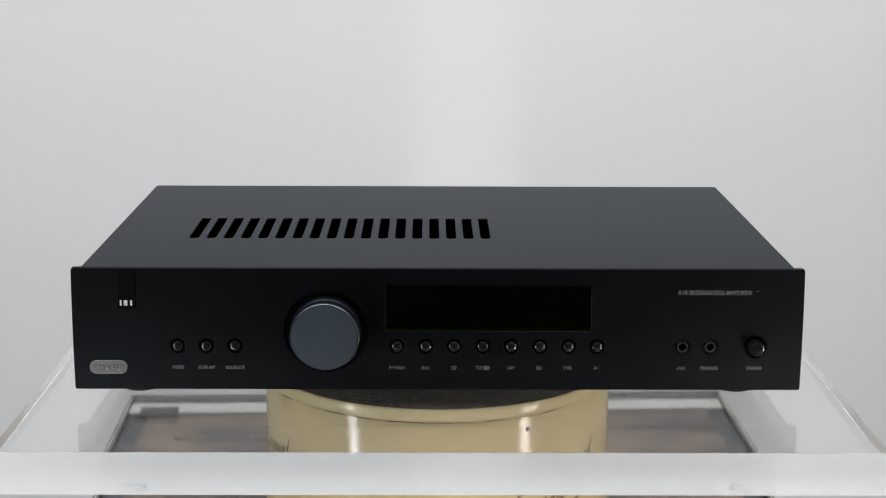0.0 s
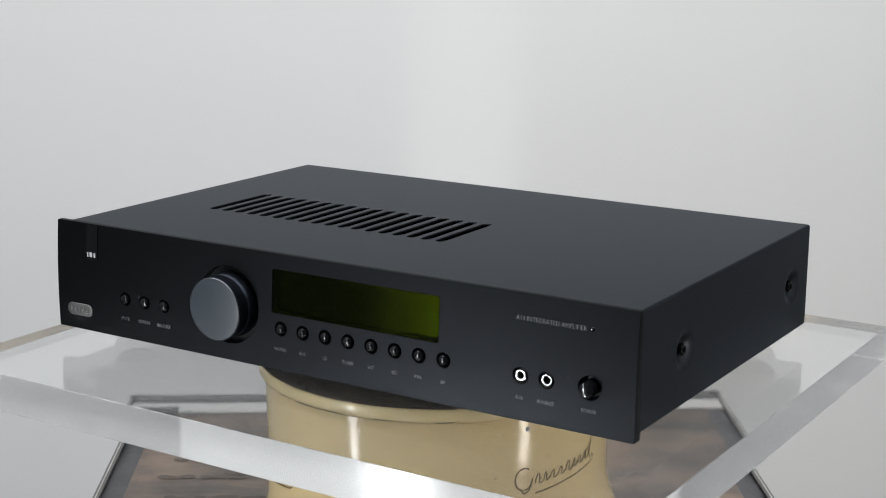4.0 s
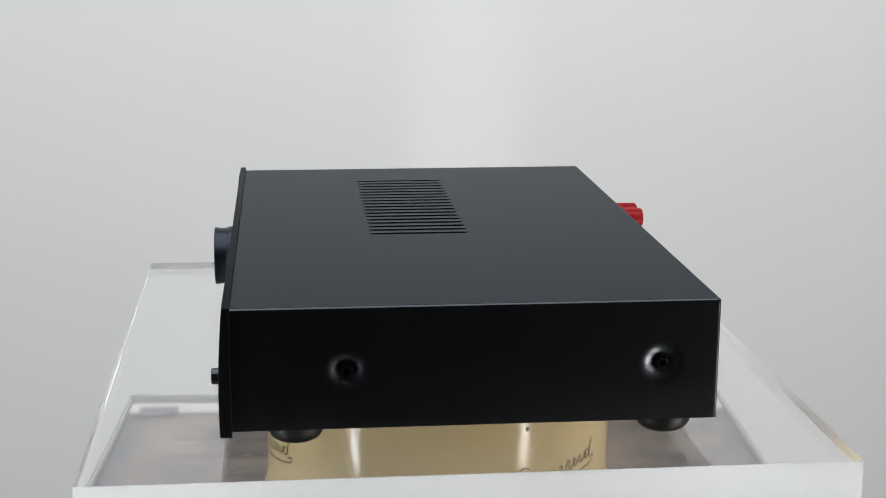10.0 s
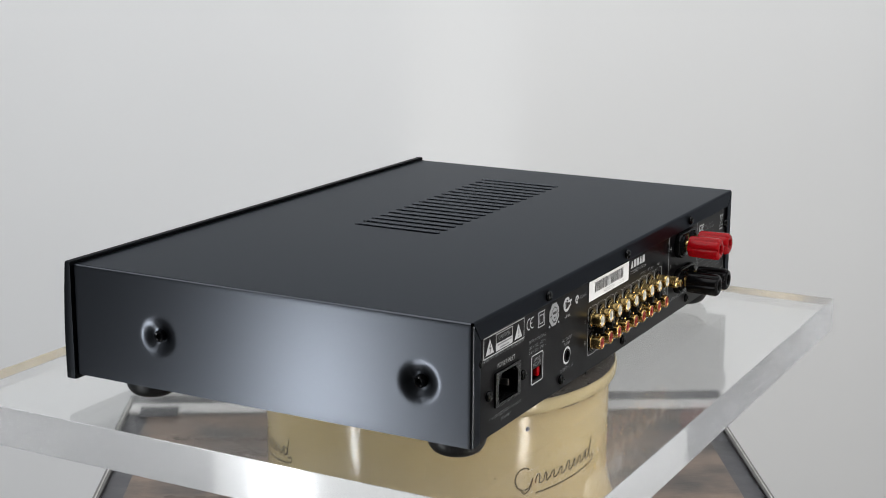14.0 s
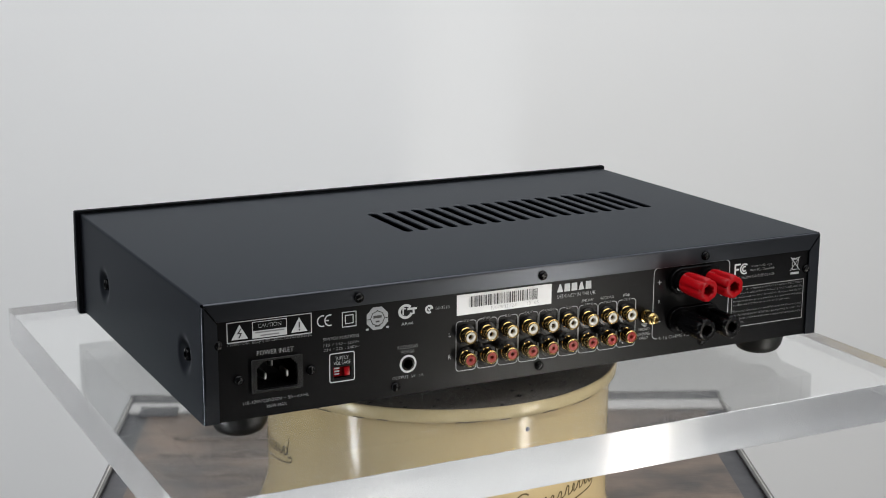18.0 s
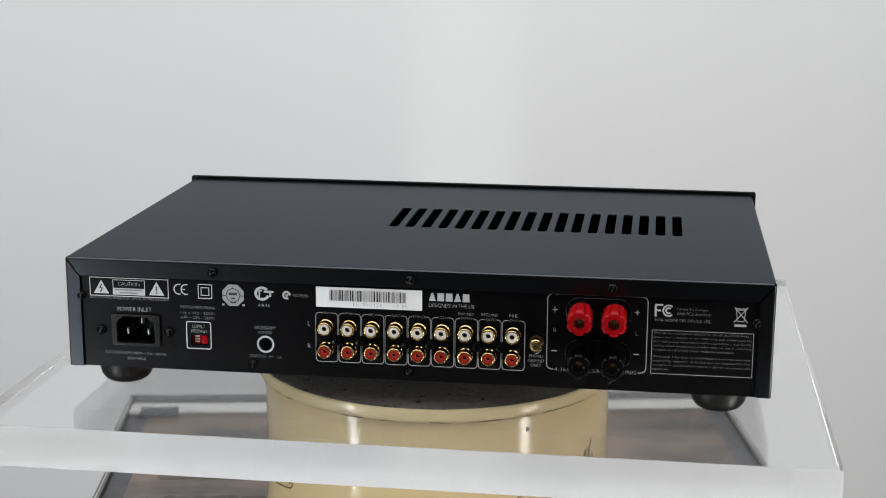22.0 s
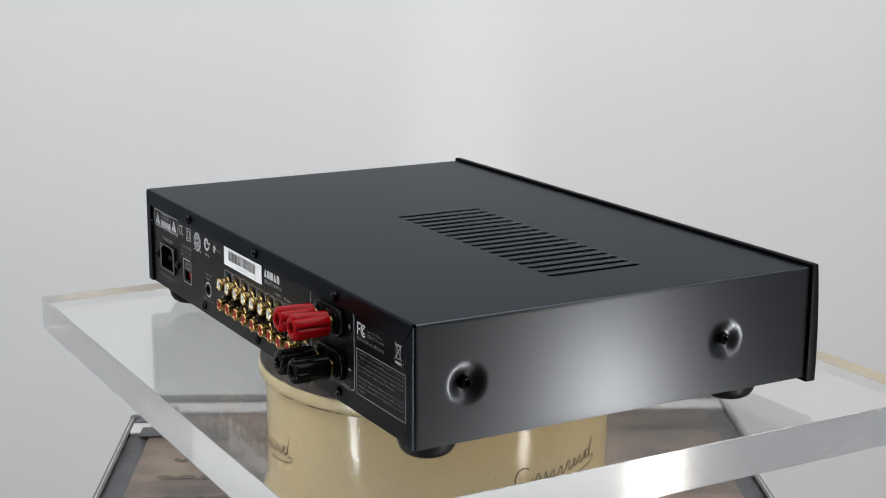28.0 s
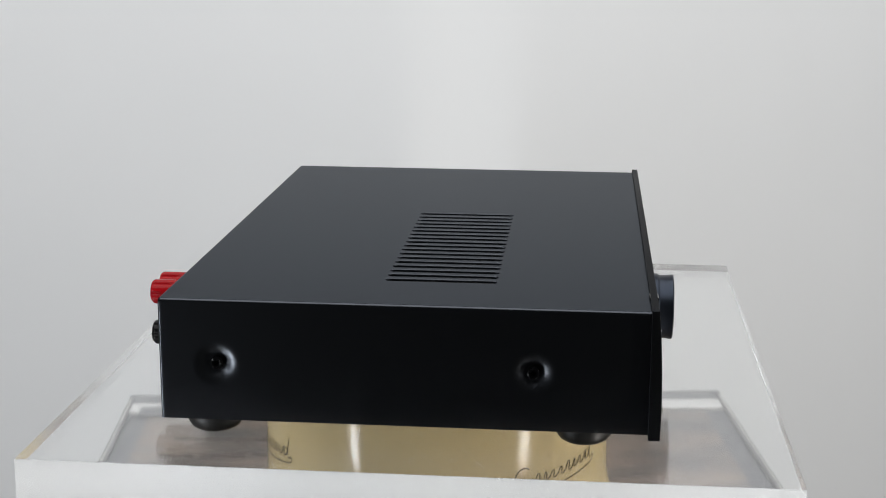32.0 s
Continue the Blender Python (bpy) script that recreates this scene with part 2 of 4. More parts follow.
def outline_mesh(loops, thick=0.0, bevel=0.0):
    """A flat sheet in the xy plane bounded by the first loop, with the others as holes."""
    cu = bpy.data.curves.new("outline", "CURVE")
    cu.dimensions, cu.fill_mode, cu.extrude = "2D", "BOTH", max(thick / 2 - bevel, 0)
    cu.bevel_depth, cu.bevel_resolution, cu.offset = bevel, 2, -bevel
    for loop in loops:
        s = cu.splines.new("POLY")
        s.points.add(len(loop) - 1)
        for q, (u, v) in zip(s.points, loop):
            q.co = (u, v, 0, 1)
        s.use_cyclic_u = True
    return evaluated_mesh(cu)


def rect(u0, u1, v0, v1, r=0.0, n=5):
    if r <= 0:
        return [(u0, v0), (u1, v0), (u1, v1), (u0, v1)]
    out = []
    for cu, cv, a0 in ((u1 - r, v0 + r, -90), (u1 - r, v1 - r, 0), (u0 + r, v1 - r, 90), (u0 + r, v0 + r, 180)):
        for i in range(n + 1):
            a = radians(a0 + 90 * i / n)
            out.append((cu + r * math.cos(a), cv + r * math.sin(a)))
    return out


def circle(cu, cv, r, n=28):
    return [(cu + r * math.cos(2 * math.pi * i / n), cv + r * math.sin(2 * math.pi * i / n)) for i in range(n)]


def basis(right, up, normal, origin=(0, 0, 0)):
    m = Matrix((right, up, normal)).transposed().to_4x4()
    m.translation = origin
    return m


FRONT_Y, REAR_Y = -0.1413, 0.1334
FRONT = basis((1, 0, 0), (0, 0, 1), (0, -1, 0))
BACK = basis((-1, 0, 0), (0, 0, 1), (0, 1, 0))
SIDE_R = basis((0, 1, 0), (0, 0, 1), (1, 0, 0))
SIDE_L = basis((0, -1, 0), (0, 0, 1), (-1, 0, 0))


def front_bulge(z):
    k = (z - 0.030) / 0.056
    return FRONT_Y + 0.0028 * k * k


def at_front(x, z, out=0.0):
    return Matrix.Translation((x, front_bulge(z) - out, z)) @ FRONT


def at_back(x, z, out=0.0):
    return Matrix.Translation((x, REAR_Y + out, z)) @ BACK


def text_mesh(body, width, height, align="LEFT", spacing=1.0):
    cu = bpy.data.curves.new("writing", "FONT")
    cu.body, cu.resolution_u, cu.align_x, cu.space_character, cu.offset = body, 2, align, spacing, -0.022
    me = evaluated_mesh(cu)
    co = np.zeros(len(me.vertices) * 3)
    me.vertices.foreach_get("co", co)
    co = co.reshape(-1, 3)
    lo, hi = co.min(0), co.max(0)
    su = width / (hi[0] - lo[0])
    sv = height / (hi[1] - lo[1]) if height else su
    co[:, 0] = (co[:, 0] - (lo[0] + hi[0]) / 2) * su
    co[:, 1] = (co[:, 1] - (lo[1] + hi[1]) / 2) * sv
    co[:, 2] = 0
    me.vertices.foreach_set("co", co.ravel())
    return me


def front_text(body, x, z, width, height, parent, material=None):
    return link("printed_label", text_mesh(body, width, height), material or PRINT_DIM, parent, m=at_front(x, z, 0.0003))


def back_text(body, x0, x1, z, height, parent, material=None):
    return link("printed_label", text_mesh(body, abs(x0 - x1), height), material or PRINT, parent, m=at_back((x0 + x1) / 2, z, 0.0003))


def ribbon(bm, pts, w, closed=False, m=Matrix(), z=0.0):
    """A flat ribbon of width w along 2D points, mitred at its corners."""
    n = len(pts)
    rows = []
    for i, (u, v) in enumerate(pts):
        a = Vector(pts[i - 1]) if (closed or i > 0) else None
        b = Vector(pts[(i + 1) % n]) if (closed or i < n - 1) else None
        c = Vector((u, v))
        d0 = (c - a).normalized() if a is not None else (b - c).normalized()
        d1 = (b - c).normalized() if b is not None else d0
        t = d0 + d1
        t = t.normalized() if t.length > 1e-6 else d0
        k = 1 / max(0.4, t.dot(d0))
        nrm = Vector((-t.y, t.x)) * (w / 2 * k)
        rows.append((bm.verts.new(m @ Vector((*(c - nrm), z))), bm.verts.new(m @ Vector((*(c + nrm), z)))))
    for i in range(n if closed else n - 1):
        a, b = rows[i], rows[(i + 1) % n]
        bm.faces.new((a[0], b[0], b[1], a[1]))
    return bm


def flat_part(name, loops, material, parent, m, thick=0.0, bevel=0.0, label=""):
    me = outline_mesh(loops, thick, bevel)
    smooth(me, 40)
    return link(name, me, material, parent, label, m)


# ---- room ----
X0, X1, Y0, Y1, Z0, Z1 = -2.2, 2.2, -2.8, 1.15, -1.0, 1.65


def slab(name, x0, x1, y0, y1, z0, z1, material, label):
    bm = box(bmesh.new(), x0, x1, y0, y1, z0, z1)
    return tagged(part(name, bm, material), label, name.split("_")[0], kind="structure")


slab("floor", X0 - 0.1, X1 + 0.1, Y0 - 0.1, Y1 + 0.1, Z0 - 0.1, Z0, FLOOR, "dark carpeted floor of the room")
slab("ceiling", X0 - 0.1, X1 + 0.1, Y0 - 0.1, Y1 + 0.1, Z1, Z1 + 0.1, CEILING, "plain grey painted ceiling of the room")
slab("wall_north", X0, X1, Y1, Y1 + 0.1, Z0, Z1, WALL_GREY, "plain grey wall of the room")
slab("backdrop", -2.1, 2.1, Y1 - 0.03, Y1 - 0.005, Z0, 0.80, WALL, "plain matt white backdrop board behind the turntable")
slab("wall_south", X0, X1, Y0 - 0.1, Y0, Z0, Z1, WALL_DARK, "plain dark grey wall of the room")
slab("wall_west", X0 - 0.1, X0, Y0 - 0.1, Y1 + 0.1, Z0, Z1, WALL_GREY, "plain grey side wall of the room")
slab("wall_east", X1, X1 + 0.1, Y0 - 0.1, Y1 + 0.1, Z0, Z1, WALL_SIDE, "plain pale side wall of the room")


# ---- plinth below the turntable ----
def build_plinth():
    top = -0.146
    half = 0.259
    root = empty("plinth")
    tagged(root, "worn wooden display plinth with grey metal edge trim", "plinth")
    root.matrix_basis = pose(-0.0008, 0.012, Z0, 0, 0, 2.45)
    h = top - Z0
    part("cabinet", box(bmesh.new(), -half + 0.006, half - 0.006, -half + 0.006, half - 0.006, 0, h - 0.030, 0.003), PLINTH_SIDE, root)
    part("tabletop", box(bmesh.new(), -half + 0.0050, half - 0.0050, -half + 0.0050, half - 0.0050, h - 0.030, h - 0.002, 0.002), BORDER, root)
    inner = 0.236
    part("wood_panel", box(bmesh.new(), -inner, inner, -inner, half - 0.0445, h - 0.0035, h, 0.0012), WOOD, root, "stained brown wooden top panel")
    # rounded aluminium edge trims
    prof = [(0.0, -0.022), (0.0, -0.0030), (0.0008, -0.0008), (0.0022, 0.0), (0.0045, 0.0), (0.0055, -0.0015)]
    for k in range(4):
        bm = bmesh.new()
        ends = []
        for s in (-1, 1):
            ends.append([bm.verts.new((s * (half - u), -half + u, h + 0.0015 + v)) for u, v in prof])
        for i in range(len(prof) - 1):
            bm.faces.new((ends[0][i], ends[1][i], ends[1][i + 1], ends[0][i + 1]))
        part("edge_trim", bm, TRIM, root, "worn grey metal edge trim", pose(0, 0, 0, 0, 0, 90 * k), 60)
        # highlight along the crest of the side trims, laid on as a pale ribbon
        if k % 2:
            bm = ribbon(bmesh.new(), [(-half + 0.012, -half + 0.0034), (half - 0.012, -half + 0.0034)], 0.0011, z=h + 0.0017)
            part("crest_highlight", bm, TRIM_GLINT, root, "pale highlight line on the trim crest", pose(0, 0, 0, 0, 0, 90 * k))
    # corner caps
    for k in range(4):
        bm = lathe(bmesh.new(), [(0, 0.0009), (0.003, 0.0009), (0.0046, 0.0004), (0.0052, -0.002), (0.0052, -0.02)], 24)
        ob = part("corner_cap", bm, TRIM_DARK, root, "rounded metal corner cap")
        ob.matrix_basis = pose(0, 0, 0, 0, 0, 90 * k) @ pose(half - 0.0052, half - 0.0052, h + 0.0010)
    # steel strip, pale band, dark pad and worn stencil bars along the rear edge
    part("rear_strip", box(bmesh.new(), -half + 0.006, half - 0.006, half - 0.0200, half - 0.0058, h - 0.002, h + 0.0010, 0.0005), TRIM_DARK, root, "dark steel strip")
    # white wall mirrored in the flat rear trim, put into a pale colour
    part("pale_band", box(bmesh.new(), -half + 0.0058, half - 0.0058, half - 0.0440, half - 0.0203, h - 0.002, h + 0.0004, 0.0003), PALE_BAND, root, "pale grey band standing for the wall's reflection")
    part("dark_pad", box(bmesh.new(), -0.244, -0.212, half - 0.056, half - 0.034, h, h + 0.0018, 0.0008), BORDER, root, "dark felt pad")
    bm = bmesh.new()
    u = -0.208
    while u < -0.09:
        w = random.uniform(0.0015, 0.0040)
        tall = random.choice((0.0042, 0.0046, 0.0050, 0.0072))
        ribbon(bm, [(u, half - 0.0515 + tall / 2), (u + w, half - 0.0515 + tall / 2)], tall)
        u += w + random.uniform(0.0012, 0.0026)
    part("faded_lettering", bm, PRINT_FAINT, root, "faded unreadable lettering", pose(0, 0, h + 0.0012))
    for (x0, x1, y, w) in ((-0.205, -0.118, 0.150, 0.010), (-0.155, -0.128, 0.143, 0.006), (-0.210, -0.126, 0.112, 0.010),
                           (-0.160, -0.138, 0.119, 0.007), (-0.200, -0.120, 0.070, 0.008)):
        bm = bmesh.new()
        rng = random.Random(int(1000 * (x0 + y) + 900))
        u = x0
        while u < x1:
            ln = rng.uniform(0.004, 0.012)
            v = y + rng.uniform(-0.25, 0.25) * w
            n = 9
            pts = []
            for i in range(n):
                g = 2 * math.pi * i / n
                pts.append(bm.verts.new((u + ln * 0.7 * math.cos(g) * rng.uniform(0.7, 1.1), v + 0.42 * w * math.sin(g) * rng.uniform(0.6, 1.1), rng.uniform(0, 0.00008))))
            bm.faces.new(pts)
            u += ln * rng.uniform(0.75, 1.35)
        part("stencil_bar", bm, STENCIL, root, "worn dark stencil bar", pose(0, 0, h + 0.0003))
    return root


build_plinth()


# ---- drum and turning platter ----
def on_drum(r, phi, z):
    return Vector((r * math.sin(phi), -r * math.cos(phi), z))


def build_drum():
    root = empty("turntable_drum")
    tagged(root, "cream enamelled metal display turntable drum with brown script", "turntable")
    root.matrix_basis = pose(-0.001, 0, -0.146)
    r = 0.1180
    prof = [(0.0, 0.1112), (0.112, 0.1112), (0.1170, 0.1110), (0.1178, 0.1104), (r, 0.1092), (r, 0.060), (r, 0.046), (r + 0.0010, 0.038), (r + 0.0030, 0.030),
            (r + 0.0060, 0.022), (r + 0.0075, 0.016), (r + 0.0075, 0.004), (r + 0.006, 0.0), (0.0, 0.0)]
    bm = lathe(bmesh.new(), prof, 128)
    bmesh.ops.recalc_face_normals(bm, faces=bm.faces[:])
    part("drum_shell", bm, CREAM, root, angle=50)
    # brown painted script as a plain running flourish with an underline
    for start in (24.8, -88.4):
        bm = bmesh.new()
        rows = []

        def stroke(pts, w):
            prev = None
            for i, (a, v) in enumerate(pts):
                b = pts[min(i + 1, len(pts) - 1)]
                c = pts[max(i - 1, 0)]
                d = Vector(((b[0] - c[0]) * r, b[1] - c[1]))
                d = d.normalized() if d.length > 1e-9 else Vector((1, 0))
                nr = Vector((-d.y, d.x)) * w / 2
                row = [bm.verts.new(on_drum(r + 0.0003, a + s * nr.x / r, v + s * nr.y)) for s in (-1, 1)]
                if prev:
                    bm.faces.new((prev[0], row[0], row[1], prev[1]))
                prev = row

        def curve(points, w, steps=8):
            """A smooth stroke through points of (degrees from the start, height in millimetres)."""
            row = []
            ext = [points[0], *points, points[-1]]
            for p0, p1, p2, p3 in zip(ext, ext[1:], ext[2:], ext[3:]):
                for k in range(steps):
                    q = k / steps
                    xy = [0.5 * (2 * b + (c - a) * q + (2 * a - 5 * b + 4 * c - d) * q * q + (3 * b - a - 3 * c + d) * q ** 3) for a, b, c, d in zip(p0, p1, p2, p3)]
                    row.append((radians(start + xy[0]), xy[1] / 1000))
            row.append((radians(start + points[-1][0]), points[-1][1] / 1000))
            stroke(row, w)

        base = lambda u: 64.5 + 0.20 * (u - 6)
        # opening bow with a hook
        bow = [(3.2 + 3.1 * math.cos(radians(g)), 69.5 + 7.2 * math.sin(radians(g))) for g in range(55, 335, 20)]
        curve(bow + [(6.3, 69.5), (5.4, 63.0), (3.6, 60.0), (2.2, 61.5)], 0.0011, 4)
        # running humps of uneven width
        u = 7.2
        for k, (w, tall) in enumerate(((2.6, 6.0), (1.5, 5.2), (2.5, 4.6), (2.5, 4.6), (2.6, 6.0), (1.5, 5.2), (2.4, 4.8), (2.3, 5.4))):
            b = base(u)
            curve([(u, b + 0.8), (u + 0.35 * w, b + tall), (u + 0.7 * w, b + tall * 0.92), (u + 0.62 * w, b + 0.6), (u + w, b + 0.5), (u + w + 0.9, b + 2.2)], 0.0010, 5)
            u += w + 0.9
        # last tall stroke, which turns under into a line
        b = base(31)
        curve([(33.0, b + 5.0), (30.8, b + 5.6), (30.2, b + 1.6), (31.6, b + 0.3), (32.8, b + 4.0), (34.1, b + 13.4), (32.9, b + 4.0), (33.4, b - 0.4), (35.2, b + 0.6), (35.5, b - 1.4), (33.6, b - 4.0),
               (27.0, b - 6.2), (20.8, b - 7.8), (13.0, b - 9.6), (7.3, b - 10.6)], 0.0011, 7)
        part("script_mark", bm, BROWN_INK, root, "brown painted script flourish")
    # small rivet below the rim
    bm = lathe(bmesh.new(), [(0, 0.0012), (0.0010, 0.0010), (0.0016, 0.0)], 16)
    ob = part("rivet", bm, TRIM_DARK, root, "small dark rivet")
    a = radians(29)
    ob.matrix_basis = Matrix.Translation(on_drum(r, a, 0.1020)) @ basis((math.cos(a), math.sin(a), 0), (0, 0, 1), (math.sin(a), -math.cos(a), 0))
    # chips in the enamel
    rng = random.Random(4)
    bm = bmesh.new()
    for i in range(26):
        a, v, w = radians(rng.uniform(-60, 60)), rng.uniform(0.02, 0.098), rng.uniform(0.0003, 0.0009)
        c = on_drum(r + 0.0002, a, v)
        t = Vector((math.cos(a), math.sin(a), 0))
        bm.faces.new([bm.verts.new(c + t * w * rng.uniform(0.6, 1.3) * math.cos(g) + Vector((0, 0, w * rng.uniform(0.5, 1.0) * math.sin(g)))) for g in (0, 1.2, 2.4, 3.7, 5.0)])
    tagged(part("enamel_chips", bm, BROWN_INK, root, "small dark chips in the enamel"), kind="stuff")
    return root


def build_platter():
    root = empty("turntable_platter")
    tagged(root, "round cream-rimmed turntable platter with a dark worn mat", "turntable platter")
    root.matrix_basis = pose(-0.001, 0, -0.0252)
    prof = [(0.1212, -0.0012), (0.1215, -0.0002), (0.1220, -0.0004), (0.1226, -0.0012), (0.1228, -0.0028), (0.1229, -0.0050), (0.1226, -0.0075), (0.1219, -0.0086),
            (0.1208, -0.0092), (0.1190, -0.0093), (0.112, -0.0107)]
    bm = lathe(bmesh.new(), prof, 128)
    part("rim", bm, CREAM_RIM, root, "rounded cream enamel rim", angle=60)
    bm = lathe(bmesh.new(), [(0, 0.0), (0.1200, 0.0), (0.1211, -0.0004), (0.1211, -0.003), (0.112, -0.0104)], 128)
    part("platter_mat", bm, MAT_TOP, root, "dark grey worn platter mat")
    bm = lathe(bmesh.new(), [(0.1190, -0.0090), (0.1186, -0.0096), (0.1168, -0.0108), (0.1168, -0.0090)], 128)
    part("rim_gap", bm, BROWN_INK, root, "dark gap under the rim")
    rng = random.Random(11)
    bm = bmesh.new()
    for i in range(70):
        a = radians(rng.uniform(0, 360))
        w = rng.uniform(0.001, 0.012)
        rr, z = 0.1219, -0.0088
        p = [on_drum(rr, a + q * w / rr, z + 0.0002 * rng.uniform(-1, 1)) for q in (0, 0.3, 0.6, 1)]
        for u, v in zip(p, p[1:]):
            bm.faces.new([bm.verts.new(q) for q in (u * 1.002, v * 1.002, v * 1.005 + Vector((0, 0, 0.0007)), u * 1.005 + Vector((0, 0, 0.0007)))])
    tagged(part("rim_chips", bm, STAIN, root, "dark chips along the rim"), kind="stuff")
    bm = bmesh.new()
    for i in range(480):
        rr, a = 0.117 * math.sqrt(rng.random()), rng.uniform(0, 6.28)
        x, y, g, ln = rr * math.cos(a), rr * math.sin(a), rng.uniform(0, 6.28), rng.choice((0.0008, 0.0015, 0.003, 0.008)) * rng.uniform(0.5, 1.5)
        if math.hypot(x + ln * math.cos(g), y + ln * math.sin(g)) < 0.119:
            ribbon(bm, [(x, y), (x + ln * 0.5 * math.cos(g), y + ln * 0.5 * math.sin(g)), (x + ln * math.cos(g + 0.15), y + ln * math.sin(g + 0.15))], rng.uniform(0.00015, 0.0004), z=0.00008)
    tagged(part("mat_scratches", bm, PRINT, root, "pale scratches and specks on the mat"), kind="stuff")
    return root


build_drum()
platter = build_platter()


# ---- acrylic plate ----
def build_plate():
    hx, hy, th = 0.2490, 0.2127, 0.025
    root = empty("acrylic_plate")
    tagged(root, "thick clear scratched acrylic plate lying on the turntable", "acrylic plate")
    bm = box(bmesh.new(), -0.2492, 0.2482, -0.2160, 0.2078, -th, 0, 0.0003, 1)
    for f in bm.faces:
        f.material_index = 0 if abs(f.normal.z) > 0.9 else 1
    bm.normal_update()
    for f in bm.faces:
        f.material_index = 0 if abs(f.normal.z) > 0.9 else 1
    slab_ob = part("clear_slab", bm, [ACRYLIC, ACRYLIC_EDGE], root, angle=20)
    slab_ob.visible_shadow = False
    rng = random.Random(21)
    bm = bmesh.new()
    for i in range(420):
        x, y = rng.uniform(-hx, hx) * 0.97, rng.uniform(-hy, hy) * 0.97
        if abs(x) < 0.1 and abs(y) < 0.1:
            continue
        a, ln, bend = rng.uniform(0, 6.28), rng.choice((0.001, 0.002, 0.003, 0.005, 0.010)) * rng.uniform(0.5, 1.4), rng.uniform(-60, 60)
        pts = []
        for k in range(7):
            q = k / 6
            pts.append((x + ln * q * math.cos(a + bend * 0.01 * q), y + ln * q * math.sin(a + bend * 0.01 * q)))
        ribbon(bm, pts, rng.uniform(0.00007, 0.00017), z=0.00015)
    # longer curling scratches
    for i in range(80):
        x, y = rng.uniform(-hx, hx) * 0.95, rng.uniform(-hy, hy) * 0.95
        if abs(x) < 0.09 and abs(y) < 0.09:
            continue
        a, ln, n = rng.uniform(0, 6.28), rng.uniform(0.004, 0.015), 12
        pts, turn = [(x, y)], rng.uniform(-0.22, 0.22)
        for k in range(n):
            a += turn + rng.uniform(-0.12, 0.12)
            x, y = x + ln / n * math.cos(a), y + ln / n * math.sin(a)
            pts.append((x, y))
        if max(abs(q[0]) for q in pts) < hx and max(abs(q[1]) for q in pts) < hy:
            ribbon(bm, pts, rng.uniform(0.00006, 0.00014), z=0.00015)
    for i in range(150):
        x, y, w = rng.uniform(-hx, hx) * 0.98, rng.uniform(-hy, hy) * 0.98, rng.uniform(0.0002, 0.0004)
        ribbon(bm, [(x, y), (x + w, y)], w, z=0.00015)
    tagged(part("scratches", bm, SCRATCH, root, "fine white scratches and dust specks"), kind="stuff")
    return root


plate = build_plate()


# ---- amplifier ----
CX0, CX1 = -0.2147, 0.2118      # case sides
CY0, CY1 = -0.1345, 0.1350      # case front and rear
CZ0, CZ1 = 0.0146, 0.0835       # case bottom and top
PX0, PX1, PZ0, PZ1 = -0.2175, 0.2147, 0.0118, 0.0854
SCREW_Z, SCREW_Y = 0.0470, (-0.0720, 0.1028)

amp = empty("amplifier")
tagged(amp, "satin black hi-fi amplifier with grey volume knob on clear plate", "amplifier")


def dish(y, z):
    d = 0.0
    for cy in SCREW_Y:
        r = math.hypot(y - cy, z - SCREW_Z)
        if r < 0.0130:
            q = min(1.0, (0.0130 - r) / 0.0082)
            d = max(d, 0.0031 * q * q * (1.35 - 0.35 * q))
    return d


